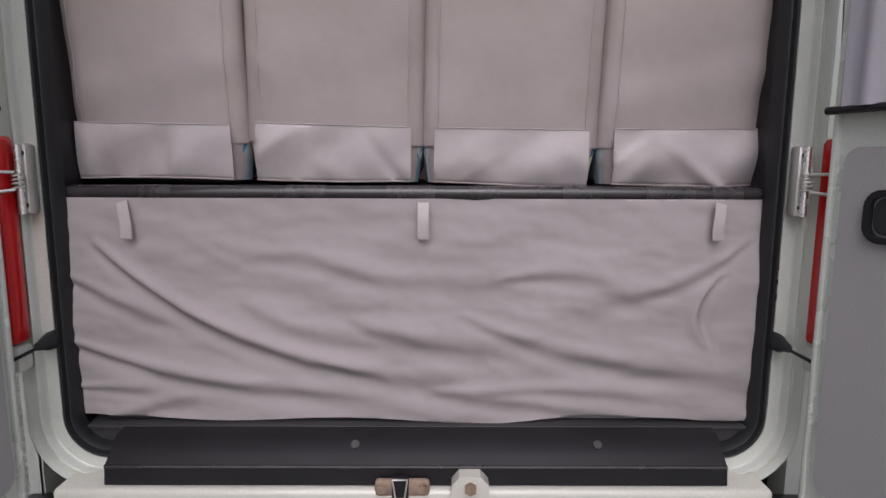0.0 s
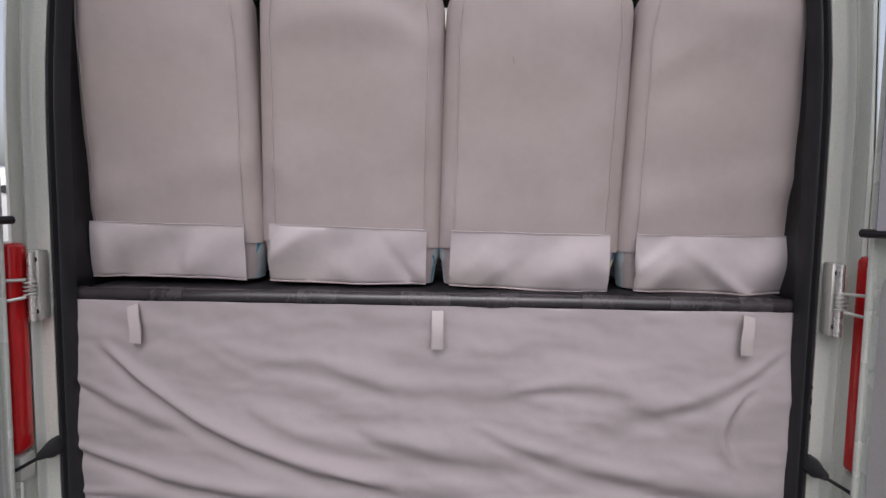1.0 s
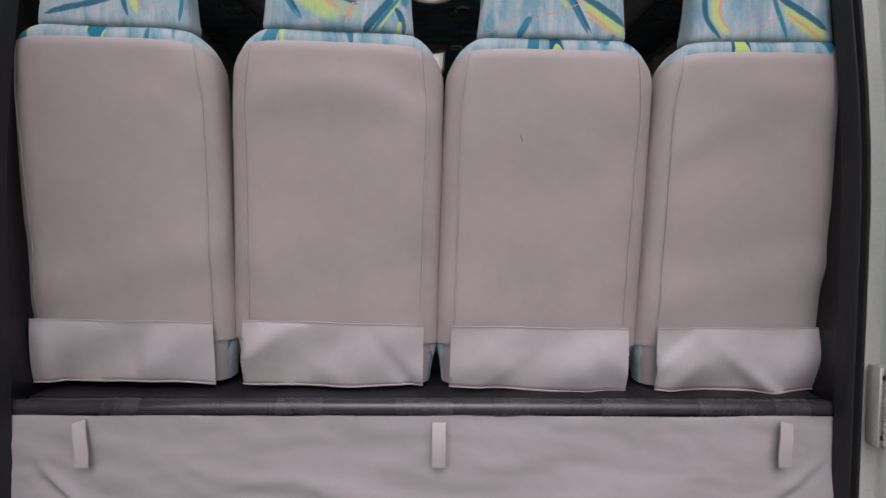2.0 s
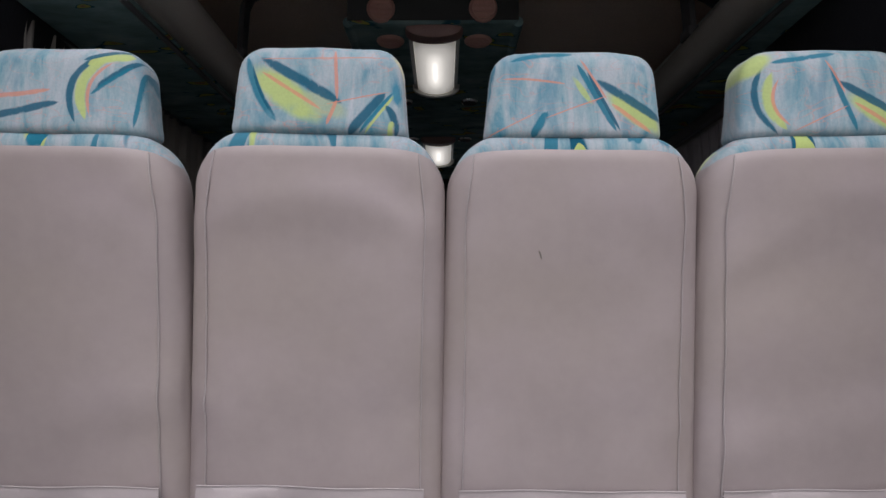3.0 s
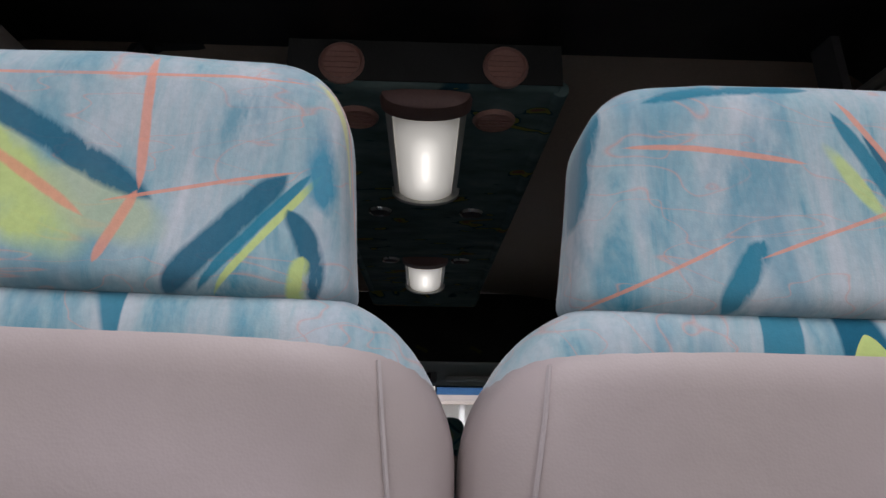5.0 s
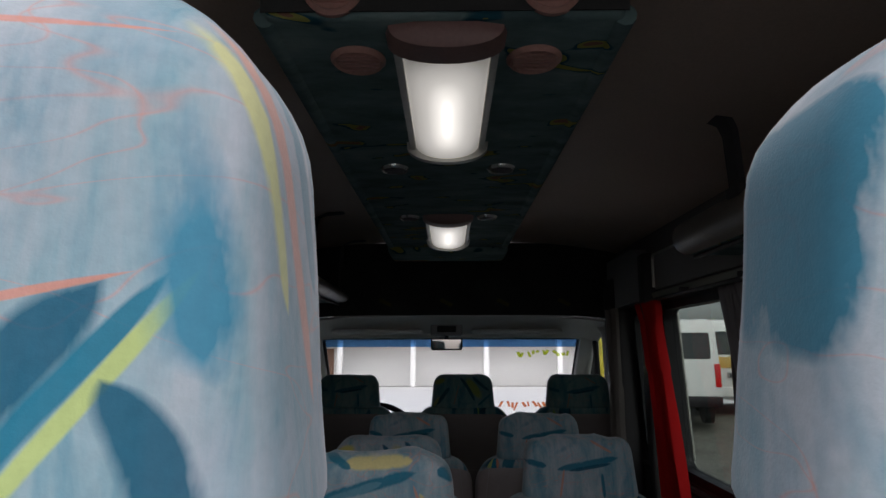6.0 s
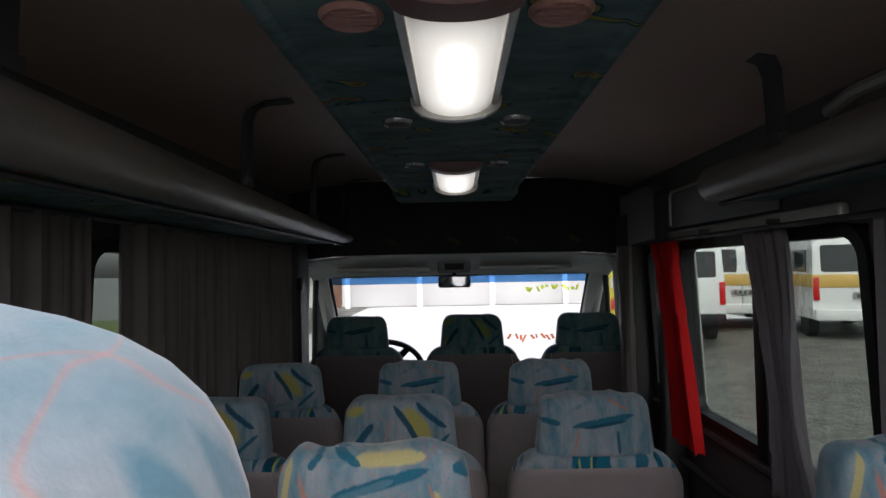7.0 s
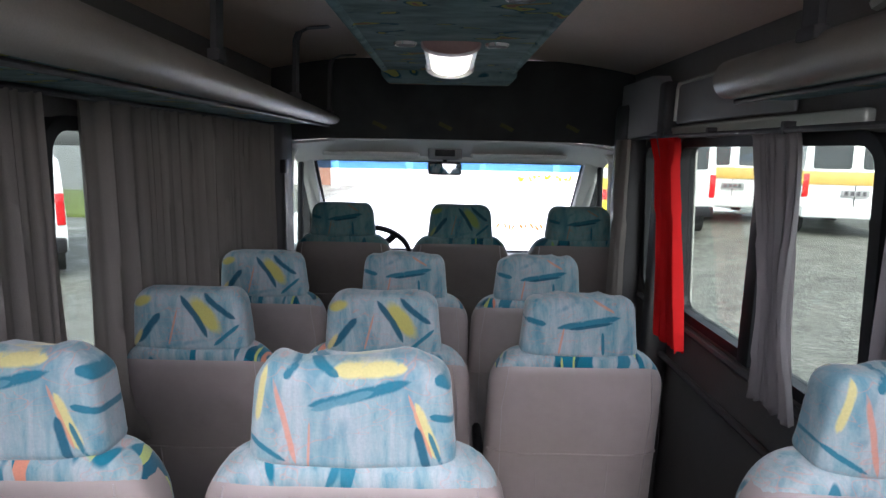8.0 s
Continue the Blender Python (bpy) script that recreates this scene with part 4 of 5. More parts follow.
HEAD4 = [(0.074, 0.034, -32, 0.066, 0.020, LIME, "blot"), (0.07, 0.030, -33, 0.045, 0.0040, CORAL), (0.065, 0.056, -30, 0.066, 0.0081, NAVY), (0.016, 0.060, -70, 0.058, 0.0060, TEAL), (0.006, 0.096, -62, 0.032, 0.0022, CORAL),
         (-0.100, 0.055, 100, 0.050, 0.0105, LIME, -1.8), (-0.092, 0.052, 100, 0.040, 0.0036, CORAL, -5.0), (-0.118, 0.055, 100, 0.058, 0.0066, NAVY, -3.6), (-0.118, 0.118, 35, 0.040, 0.018, LIME, "blot"), (-0.04, 0.128, 8, 0.055, 0.0055, TEAL),
         (-0.045, 0.065, 60, 0.055, 0.026, DUSK, "blot", 0.85), (-0.02, 0.028, 25, 0.050, 0.0014, CORAL), (0.095, 0.112, -50, 0.040, 0.010, DUSK, "blot", 0.7)]
HEAD1 = [(0.046, 0.082, 72, 0.056, 0.0105, LIME, -2.6), (0.058, 0.080, 70, 0.048, 0.0034, CORAL, -6.0), (0.030, 0.082, 72, 0.062, 0.0070, NAVY, -4.4), (0.085, 0.125, 14, 0.036, 0.0100, LIME, -0.5), (0.082, 0.133, 16, 0.04, 0.0050, NAVY, -0.5),
         (0.098, 0.098, 38, 0.042, 0.0063, NAVY), (0.090, 0.088, 38, 0.040, 0.0040, TEAL), (-0.055, 0.036, 12, 0.070, 0.0075, NAVY), (-0.07, 0.062, 4, 0.070, 0.0050, CORAL, 0.8), (-0.08, 0.115, 20, 0.06, 0.020, DUSK, "blot", 0.8), (0.13, 0.06, 85, 0.05, 0.004, TEAL)]
# broad strokes of the seats ahead
HEADA = [(0.013, 0.107, 14, 0.072, 0.0100, TEAL), (-0.01, 0.098, 18, 0.045, 0.0070, DUSK), (0.025, 0.138, 2, 0.052, 0.0110, STRAW), (-0.035, 0.140, -25, 0.024, 0.0060, TEAL), (-0.078, 0.136, 50, 0.014, 0.0070, TEAL),
         (-0.087, 0.066, -76, 0.062, 0.0050, CORAL), (-0.055, 0.030, 88, 0.04, 0.0022, CORAL), (0.102, 0.055, -68, 0.046, 0.0090, STRAW), (0.093, 0.062, -70, 0.05, 0.0030, CORAL), (0.096, 0.030, -76, 0.036, 0.0075, NAVY), (0.114, 0.028, -70, 0.03, 0.0040, TEAL),
         (0.128, 0.118, -30, 0.020, 0.0080, TEAL), (0.125, 0.070, -20, 0.022, 0.0060, TEAL), (-0.115, 0.028, -30, 0.035, 0.0050, TEAL), (-0.015, 0.045, 60, 0.05, 0.025, DUSK, "blot", 0.55), (-0.12, 0.10, 80, 0.04, 0.006, STRAW)]
HEADB = [(0.048, 0.090, -52, 0.062, 0.024, (0.56, 0.50, 0.12), "blot"), (0.024, 0.088, -58, 0.062, 0.0088, NAVY, -0.6), (0.078, 0.108, -40, 0.050, 0.0088, NAVY, 0.4), (0.095, 0.040, 40, 0.04, 0.006, TEAL), (-0.09, 0.055, 52, 0.050, 0.0112, NAVY),
         (-0.105, 0.120, 20, 0.030, 0.014, (0.56, 0.50, 0.12), "blot"), (-0.03, 0.06, 75, 0.05, 0.003, CORAL), (-0.12, 0.03, 60, 0.03, 0.008, STRAW, "blot"), (0.0, 0.02, 10, 0.08, 0.008, DUSK, "blot", 0.7)]
HEADC = [(0.015, 0.085, 10, 0.080, 0.0100, TEAL), (0.02, 0.077, 9, 0.055, 0.0050, NAVY), (-0.112, 0.085, -12, 0.026, 0.0090, TEAL), (0.050, 0.035, -86, 0.030, 0.0050, TEAL), (0.05, 0.125, -30, 0.030, 0.0040, CORAL),
         (-0.05, 0.04, 80, 0.035, 0.0035, CORAL), (-0.04, 0.122, 25, 0.035, 0.008, DUSK, "blot", 0.8), (0.11, 0.05, 60, 0.04, 0.012, DUSK, "blot", 0.7)]
PRINT = {k: fabric("plush_print_" + k, s, False, 1.7 * i) for i, (k, s) in enumerate(
    {"one": HEAD1, "two": HEAD2, "three": HEAD3, "four": HEAD4, "five": HEADA, "six": HEADB, "seven": HEADC}.items())}


# cab row covers: shade painted in as darker copies of plush and vinyl
CABSHADE = (0.30, 0.42, 0.38)
PRINT["eight"] = fabric("shaded_blue_plush", HEADC, False, 4.0, CABSHADE)
PRINT["nine"] = fabric("shaded_blue_plush_leaf", HEADB, False, 6.0, CABSHADE)
SHADED_FABRIC = fabric("shaded_blue_seat_plush", (), True, 8.0, CABSHADE)
SHADED_VINYL = vinyl("shaded_grey_vinyl", (0.150, 0.125, 0.115))


def round_in(z, top, r):
    """How far a corner of radius r, below the height top, has drawn in at z."""
    if z <= top - r:
        return 0.0
    q = min(r, z - (top - r))
    return r - math.sqrt(max(0.0, r * r - q * q))


def back_section(f, grow=0.0, hw=0.207, a0=0.0, a1=360.0, seg=36, arc=False, top=None, rc=0.092):
    """A level of the backrest at the share f of its height. The rear is at the angle -90."""
    z = SEAT_H * f
    top = top or SEAT_H
    w = hw * (1.030 - 0.050 * f)
    w -= 0.004 * max(0.0, f - 0.6) / 0.4 + round_in(z, top, rc) * 0.9
    w -= 0.016 * max(0.0, 1 - f / 0.12) ** 0.6
    d = 0.058 - round_in(z, top, 0.032) * 0.9
    y = -0.097 * f + 0.005 * math.sin(math.pi * f)
    out = []
    for k in range(seg + (1 if arc else 0)):
        a = radians(a0 + (a1 - a0) * k / seg)
        c, s = math.cos(a), math.sin(a)
        out.append(Vector(((w + grow) * math.copysign(abs(c) ** 0.40, c), y + (d + grow) * math.copysign(abs(s) ** 0.62, s), z)))
    return out


def levels(f0, f1, n):
    return [f0 + (f1 - f0) * (1 - (1 - k / n) ** 2.2) for k in range(n + 1)]


def cover_bulge(x, z, seed, top):
    """How far the loose vinyl stands off at a point of the rear."""
    lo = 0.010 * max(0.0, noise.noise(Vector((x * 5 + seed * 3, z * 4, seed)))) + 0.004 * noise.noise(Vector((x * 13, z * 9 + seed, 4)))
    crease = 0.007 * math.exp(-((z - 0.20 - 0.25 * (x + 0.1)) / 0.022) ** 2) * (seed % 3 == 2) + 0.0010 * (seed * 7 % 5) * math.exp(-((z - 0.60 - 0.012 * (seed % 4) + (0.3 + 0.2 * (seed % 3)) * abs(x - 0.02 * (seed % 5 - 2))) / 0.03) ** 2)
    for sx in (-1, 1):
        # creases running in from the lower corners
        k = (seed * 5 + sx) % 4
        crease += (0.0026 + 0.0019 * k) * math.exp(-((z - 0.17 - 0.02 * k - (0.5 + 0.12 * k) * (sx * x - 0.14)) / 0.013) ** 2) * max(0.0, min(1.0, (sx * x - 0.01 * k) / 0.12))
        crease += (0.0008 * k) * math.exp(-((z - 0.30 - 0.03 * k + (0.4 + 0.1 * k) * (sx * x - 0.14)) / 0.016) ** 2) * max(0.0, min(1.0, (sx * x - 0.05) / 0.12))
    return (lo + crease) * min(1.0, (top - z) / 0.08)


def make_seat(name, label, group, print_key, cushion_z, flap, seed, hw=0.207, tuft=False, head_tilt=0.0, head_at=(0.0, 0.0), plush=FABRIC, cover=SEAT_GREY):
    """A coach seat. Its origin is at the foot of the backrest; cushion_z: height of the legs below it."""
    rnd = random.Random(seed)
    seat = thing(name, label, "seat", group=group)
    inner = bmesh.new()
    rings([back_section(f, 0.0, hw) for f in levels(0.0, 0.9999, 34)], True, True, inner)
    part("fabric_back", inner, plush, seat, "printed blue plush front and rim", smooth=70)
    # grey shell over the rear and the flanks, a little lower and narrower than the plush
    cover_top = SEAT_H - 0.017
    lps = []
    for f in levels(0.125 if flap else 0.02, (cover_top - 0.0006) / SEAT_H, 34):
        lp = back_section(f, 0.0050, hw - 0.002, 176, 364, 44, True, cover_top, 0.077)
        base_y = -0.097 * f
        for p in lp:
            if p.y < base_y - 0.03:
                p.y -= cover_bulge(p.x, p.z, seed, cover_top)
        lps.append(lp)
    part("vinyl_cover", rings(lps, False, False), cover, seat, "mauve-grey vinyl cover on the rear", smooth=70)
    for sx in (-1, 1):
        pts = []
        for k in range(25):
            f = (0.13 if flap else 0.04) + (0.815 if flap else 0.905) * k / 24
            sec = back_section(f, 0.0065, hw - 0.002, 180, 360, 120, True, cover_top, 0.077)
            xt = sx * (hw - 0.030 - 0.004 * math.sin(3 * f) - 0.012 * max(0, f - 0.8) / 0.12)
            p = min(sec, key=lambda q: abs(q.x - xt))
            pts.append((xt, p.y - cover_bulge(p.x, p.z, seed, cover_top) - 0.0008, p.z))
        part("seam", tube(pts, 0.0013, 5), FLAP_GREY, seat, "stitched seam")
    sec = back_section((cover_top - 0.004) / SEAT_H, 0.0050, hw - 0.002, 190, 350, 40, True, cover_top, 0.077)
    part("top_piping", tube(sec, 0.0026, 6), FLAP_GREY, seat, "piped top seam")
    if flap:
        ph = [rnd.uniform(0, 6.28) for _ in range(4)]
        dents = [(rnd.uniform(0.05, 0.95), rnd.uniform(-0.45, 0.45), rnd.uniform(0.035, 0.11), rnd.uniform(0.004, 0.016) * rnd.choice((1, 1, -0.6)), rnd.uniform(0.5, 1.3)) for _ in range(5)]
        part("lower_cover", rings([back_section(f, 0.003, hw - 0.004, 193, 347, 48, True, cover_top, 0.077) for f in (0.0, 0.05, 0.10, 0.135)], False, False), SEAT_GREY, seat, "grey cover behind the skirt")

        def fl(u, v):
            s = 2 * u - 1
            f = 0.185 - 0.185 * v
            x = s * (hw - 0.026) * (1.0 + 0.01 * v)
            yb = -0.097 * f - 0.064
            puff = 0.018 * math.sin(math.pi * v * 0.9) * (0.6 + 0.6 * math.sin(4.5 * u + ph[0]) * math.sin(6 * u + 3 * v + ph[1]))
            diag = sum(hi * math.exp(-((u - c0 - sl * v) / wd) ** 2) * v ** pw for c0, sl, wd, hi, pw in dents)
            return (x, yb - 0.006 - puff - diag + 0.004 * math.sin(11 * u + ph[2]), SEAT_H * f - 0.004 * math.sin(3 * u + ph[3]) * v)
        part("flap", sheet(fl, 36, 14, 0.003), FLAP_GREY, seat, "pale vinyl skirt hanging below the cover", smooth=80)
        part("flap_hem", tube([Vector(fl(k / 24, 1.0)) for k in range(25)], 0.0020, 6), SEAT_GREY, seat)
        part("flap_seam", tube([Vector(fl(k / 24, 0.0)) + Vector((0, -0.001, 0)) for k in range(25)], 0.0014, 6), FLAP_GREY, seat)
    else:
        # seam and pocket edge low on the cover
        lo = [p - Vector((0, cover_bulge(p.x, p.z, seed, cover_top) + 0.001, 0)) for p in back_section(0.61, 0.0055, hw - 0.002, 200, 340, 40, True, cover_top, 0.077)]
        part("pocket_seam", tube(lo, 0.003, 6), cover, seat, "raised pocket seam")
        drops = []
        for k in range(9):
            f = 0.605 - 0.05 * k
            p = min(back_section(f, 0.0055, hw - 0.002, 180, 360, 120, True, cover_top, 0.077), key=lambda q: abs(q.x))
            drops.append(Vector((0.0, p.y - cover_bulge(0.0, p.z, seed, cover_top) - 0.001, p.z)))
        for dx in (-0.09, 0.09):
            part("pocket_pleat", tube([p + Vector((dx, 0.0015, 0)) for p in drops], 0.0022, 6), cover, seat, "pleat in the pocket")
    # headrest
    hr = bmesh.new()
    lps = []
    hh, w0 = 0.148, 0.1465
    for k in range(25):
        t = k / 24
        z = hh * (0.5 - 0.5 * math.cos(math.pi * t))
        w = w0 - 0.020 * t - round_in(z, hh, 0.045) * 0.9 - round_in(hh - z, hh, 0.014)
        d = 0.050 - 0.010 * t - round_in(z, hh, 0.034) * 0.9 - round_in(hh - z, hh, 0.014)
        lp = []
        for j in range(44):
            a = 2 * math.pi * j / 44
            c, s = math.cos(a), math.sin(a)
            x = w * math.copysign(abs(c) ** 0.30, c) * (1.0 - 0.035 * s)
            y = d * math.copysign(abs(s) ** 0.42, s) + (0.012 * (x / w0) ** 2)
            n = 0.003 * noise.noise(Vector((x * 22 + seed, y * 20, z * 22)))
            if tuft:
                n += 0.004 * math.sin(x * 70 + seed) * (z / hh) ** 3
            lp.append((x, y + n, z + n * (1.2 if z > 0.1 else 0.2)))
        lps.append(lp)
    rings(lps, True, True, hr)
    head = part("headrest", hr, PRINT[print_key], seat, "printed blue plush headrest", smooth=70, at=pose(head_at[0], -0.100 + head_at[1], SEAT_H - 0.009, head_tilt + 2))
    for sx in (-1, 1):
        part("headrest_post", tube([(sx * 0.06 + head_at[0], -0.105 + head_at[1], SEAT_H - 0.03), (sx * 0.06 + head_at[0], -0.105 + head_at[1], SEAT_H + 0.02)], 0.006, 8), STEEL, seat)
    # cushion, frame and legs
    cu = box(-hw + 0.008, hw - 0.008, 0.02, 0.46, 0.0 if cushion_z == 0 else -0.02, 0.14, 0.035, 4)
    part("cushion", cu, plush, seat, "printed blue plush cushion")
    part("seat_frame", box(-hw + 0.03, hw - 0.03, -0.01, 0.42, -0.012 if cushion_z == 0 else -0.055, 0.002 if cushion_z == 0 else -0.018, 0.006), BLACKPL, seat)
    if cushion_z > 0:
        for x in (-0.15, 0.15):
            for y in (0.03, 0.36):
                part("leg", box(x - 0.016, x + 0.016, y - 0.016, y + 0.016, -cushion_z, -0.05, 0.003), BLACKPL, seat)
        for sx in (-1, 1):
            part("armrest", box(sx * (hw + 0.002) - 0.014, sx * (hw + 0.002) + 0.014, 0.03, 0.30, 0.26, 0.31, 0.014, 3), BLACKPL, seat, "black folding armrest")
            part("hinge_cover", disc(0.035, 0.02, 18, pose(sx * (hw + 0.002), 0.0, 0.06, 0, 90)), BLACKPL, seat, "round black recliner cover")
    return seat


# rear bench: four single seats on the deck
REAR_Z = 1.281
for k, (x, key, sway, lean, head_at) in enumerate(((-0.634, "one", 0.8, 0.4, (0.010, -0.006)), (-0.213, "two", 1.5, 0.5, (0.000, -0.009)),
                                                   (0.208, "three", 0.7, 0.2, (-0.002, -0.008)), (0.632, "four", -0.3, 0.3, (-0.007, -0.006)))):
    s = make_seat("bus_seat", ("bus seat with mauve-grey vinyl rear and blue print headrest, arc motif", "bus seat with mauve-grey vinyl rear, lime leaf on headrest",
                               "bus seat with mauve-grey vinyl rear and a small dark mark", "bus seat with mauve-grey vinyl rear beside the wall")[k], "rear bench seats", key, 0, True, 11 + k, 0.2075, head_at=head_at)
    s.matrix_world = pose(x, 0.170, REAR_Z + (0.002, 0.0, -0.008, -0.007)[k], lean, sway)
    if k == 2:
        marks = []
        for mx, mz in ((-0.058, 0.511), (-0.0555, 0.504), (-0.054, 0.498)):
            mf = mz / SEAT_H
            marks.append((mx, -0.097 * mf + 0.005 * math.sin(math.pi * mf) - 0.063 - cover_bulge(mx, mz, 13, SEAT_H - 0.017), mz))
        part("scuff_mark", tube(marks, 0.0012, 5), RACKBEIGE, s, "small dark scuff")

# seats of the rows ahead, on the floor
ROWS = [
    (0.93, 1.03, [(-0.625, "five"), (-0.145, "five"), (0.63, "five")], "second last row"),
    (1.56, 0.965, [(-0.64, "six"), (-0.17, "six"), (0.31, "seven")], "third row"),
    (2.09, 0.965, [(-0.625, "six"), (-0.155, "seven"), (0.287, "seven")], "second row"),
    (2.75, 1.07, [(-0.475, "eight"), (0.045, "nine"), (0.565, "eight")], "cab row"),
]
for r, (y, z, seats, nm) in enumerate(ROWS):
    for k, (x, key) in enumerate(seats):
        # the cab row gets the covers with shade in their colour
        cab = nm == "cab row"
        s = make_seat("bus_seat", ("blue plush seat with grey vinyl rear, both darkened for shade, " if cab else "blue printed plush bus seat with mauve-grey vinyl rear, ") + nm, nm + " seats", key, z - FLOOR, False, 40 + 7 * r + k, 0.205 if x < -0.6 else 0.218, tuft=(key in ("five", "seven")), head_tilt=-4 + 3 * ((r + k) % 3), plush=SHADED_FABRIC if cab else FABRIC, cover=SHADED_VINYL if cab else SEAT_GREY)
        s.matrix_world = pose(x, y, z)
# ---------------------------------------------------------------- cab
solid("dashboard", rings([[(x, y, z) for y, z in ((3.45, 0.9), (3.40, 1.30), (3.46, 1.44), (3.60, 1.50), (4.05, 1.47), (4.15, 1.40), (4.15, 0.9))] for x in (-0.80, -0.3, 0.3, 0.80)]), DOORGREY,
      "grey moulded dashboard below the windscreen", "dashboard", "structure")
wheel = thing("steering_wheel", "black steering wheel behind the driver's seat", "steering wheel", pose(-0.42, 3.33, 1.56, -55))
part("rim", rings([[((0.20 + 0.015 * math.cos(b)) * math.cos(a), (0.20 + 0.015 * math.cos(b)) * math.sin(a), 0.015 * math.sin(b)) for b in (2 * math.pi * j / 10 for j in range(10))] for a in (2 * math.pi * k / 40 for k in range(41))], True, False), BLACKPL, wheel)
part("hub", disc(0.065, 0.05, 20), BLACKPL, wheel)
for a in (0, 140, 220):
    part("spoke", strip([(0.05 * math.cos(radians(a + 90)), 0.05 * math.sin(radians(a + 90)), 0), (0.195 * math.cos(radians(a + 90)), 0.195 * math.sin(radians(a + 90)), 0)], 0.018, 0.012, (0, 0, 1)), BLACKPL, wheel)
part("column", tube([(0, 0, -0.02), (0, 0, -0.30)], 0.035, 12), BLACKPL, wheel)


def screen_place(u, v, depth=0.0):
    """The windscreen plane: u across, v from its top (0) to its foot (1)."""
    return Vector((u * (1 + 0.06 * v), 3.20 + 0.72 * v + depth, 2.085 - 0.60 * v - depth * 0.6))


screen = thing("windscreen", "raked windscreen with a blue tint strip at the top", "windscreen", kind="structure")
pane = part("pane", rings([[screen_place(u, v, d) for u, v in ((-0.72, 0), (0.70, 0), (0.70, 1), (-0.72, 1))] for d in (0.0, 0.005)]), SCREEN, screen, "clear laminated pane")
pane.visible_shadow = False
band = part("tint_strip", rings([[screen_place(u, v, d) for u, v in ((-0.715, 0.002), (0.695, 0.002), (0.695, 0.085), (-0.715, 0.085))] for d in (-0.006, -0.004)]), TINTBAND, screen, "blue translucent tint strip")
band.visible_shadow = False
for sx, x in ((-1, -0.755), (1, 0.735)):
    part("pillar", strip([screen_place(x, -0.06), screen_place(x + sx * 0.01, 0.5), screen_place(x + sx * 0.03, 1.05)], 0.035, 0.06, (0, 0.64, 0.77)), CABWHITE, screen, "off-white lined windscreen pillar")
part("header_rail", tube([screen_place(-0.76, -0.03), screen_place(0.74, -0.03)], 0.020, 10), CABWHITE, screen, "off-white header rail")
part("screen_seal", tube([screen_place(-0.715, 0.0), screen_place(0.695, 0.0), screen_place(0.695, 1.0), screen_place(-0.715, 1.0), screen_place(-0.715, 0.0)], 0.010, 6), RUBBER, screen, "black rubber seal")

# lettering decals on the windscreen, as plain bars
LIMEPAINT = glass("lime_decal_film", (0.78, 0.86, 0.25), 0.4)
ORANGEPAINT = glass("orange_decal_film", (0.85, 0.45, 0.25), 0.4)
rnd = random.Random(5)
top_decal = thing("windscreen_lettering", "row of lime painted bars on the windscreen", "lettering")
for k in range(11):
    u = 0.37 + 0.028 * k
    h = rnd.uniform(0.02, 0.05)
    v = 0.12 + rnd.uniform(0, 0.03)
    part("stroke", strip([screen_place(u, v, -0.012), screen_place(u + rnd.uniform(-0.015, 0.02), v + h, -0.012)], rnd.uniform(0.006, 0.010), 0.001, (0, 0.64, 0.77)), LIMEPAINT, top_decal)
low_decal = thing("windscreen_lettering", "row of orange painted bars low on the windscreen", "lettering")
for k in range(9):
    u = 0.30 + 0.030 * k
    v = 0.64 + rnd.uniform(0, 0.02)
    part("stroke", strip([screen_place(u, v, -0.012), screen_place(u + rnd.uniform(-0.02, 0.03), v + rnd.uniform(0.05, 0.09), -0.012)], rnd.uniform(0.006, 0.009), 0.001, (0, 0.64, 0.77)), ORANGEPAINT, low_decal)

mirror = thing("rear_view_mirror", "black interior mirror hanging below a grey console", "mirror", pose(-0.03, 3.06, 2.05))
part("mirror_body", box(-0.085, 0.085, -0.012, 0.02, -0.032, 0.032, 0.014, 3), BLACKPL, mirror)
part("mirror_glass", box(-0.076, 0.076, -0.0145, -0.0125, -0.024, 0.024, 0.0), MIRROR, mirror, "silvered mirror glass")
part("stalk", tube([(0, 0.01, 0.02), (0, 0.03, 0.07), (0, 0.03, 0.10)], 0.011, 8), BLACKPL, mirror)
part("console", box(-0.085, 0.085, -0.03, 0.10, 0.045, 0.115, 0.012, 3), DOORGREY, mirror, "pale grey roof console")
part("console_lamp", box(-0.05, 0.05, -0.036, -0.028, 0.062, 0.095, 0.003), BLACKPL, mirror, "dark cab lamp")
for sx in (-1, 1):
    visor = thing("sun_visor", "folded off-white sun visor under the cab roof", "sun visor", group="sun visors")
    cx = -0.03 + sx * 0.37
    part("visor_pad", box(cx - 0.24, cx + 0.24, 3.02, 3.17, 2.105, 2.128, 0.010, 3), CABWHITE, visor)
    part("visor_rod", tube([(cx - 0.24, 3.17, 2.12), (cx + 0.24, 3.17, 2.12)], 0.006, 8), STEEL, visor)
# front doors' frames and nose
for sx, nm in ((-1, "left"), (1, "right")):
    df = thing("cab_door_frame_" + nm, "dark and off-white cab door frame with grab handle", "door frame", kind="structure")
    part("frame_bar", tube([(sx * 0.80, 2.92, 1.55), (sx * 0.78, 2.92, 2.10), (sx * 0.77, 3.02, 2.16), (sx * 0.77, 3.20, 2.09), (sx * 0.80, 3.72, 1.60)], 0.026, 10), CABWHITE, df, "off-white door frame tube")
    part("quarter_bar", tube([(sx * 0.80, 3.18, 1.55), (sx * 0.785, 3.18, 2.08)], 0.016, 8), RUBBER, df, "black window bar")
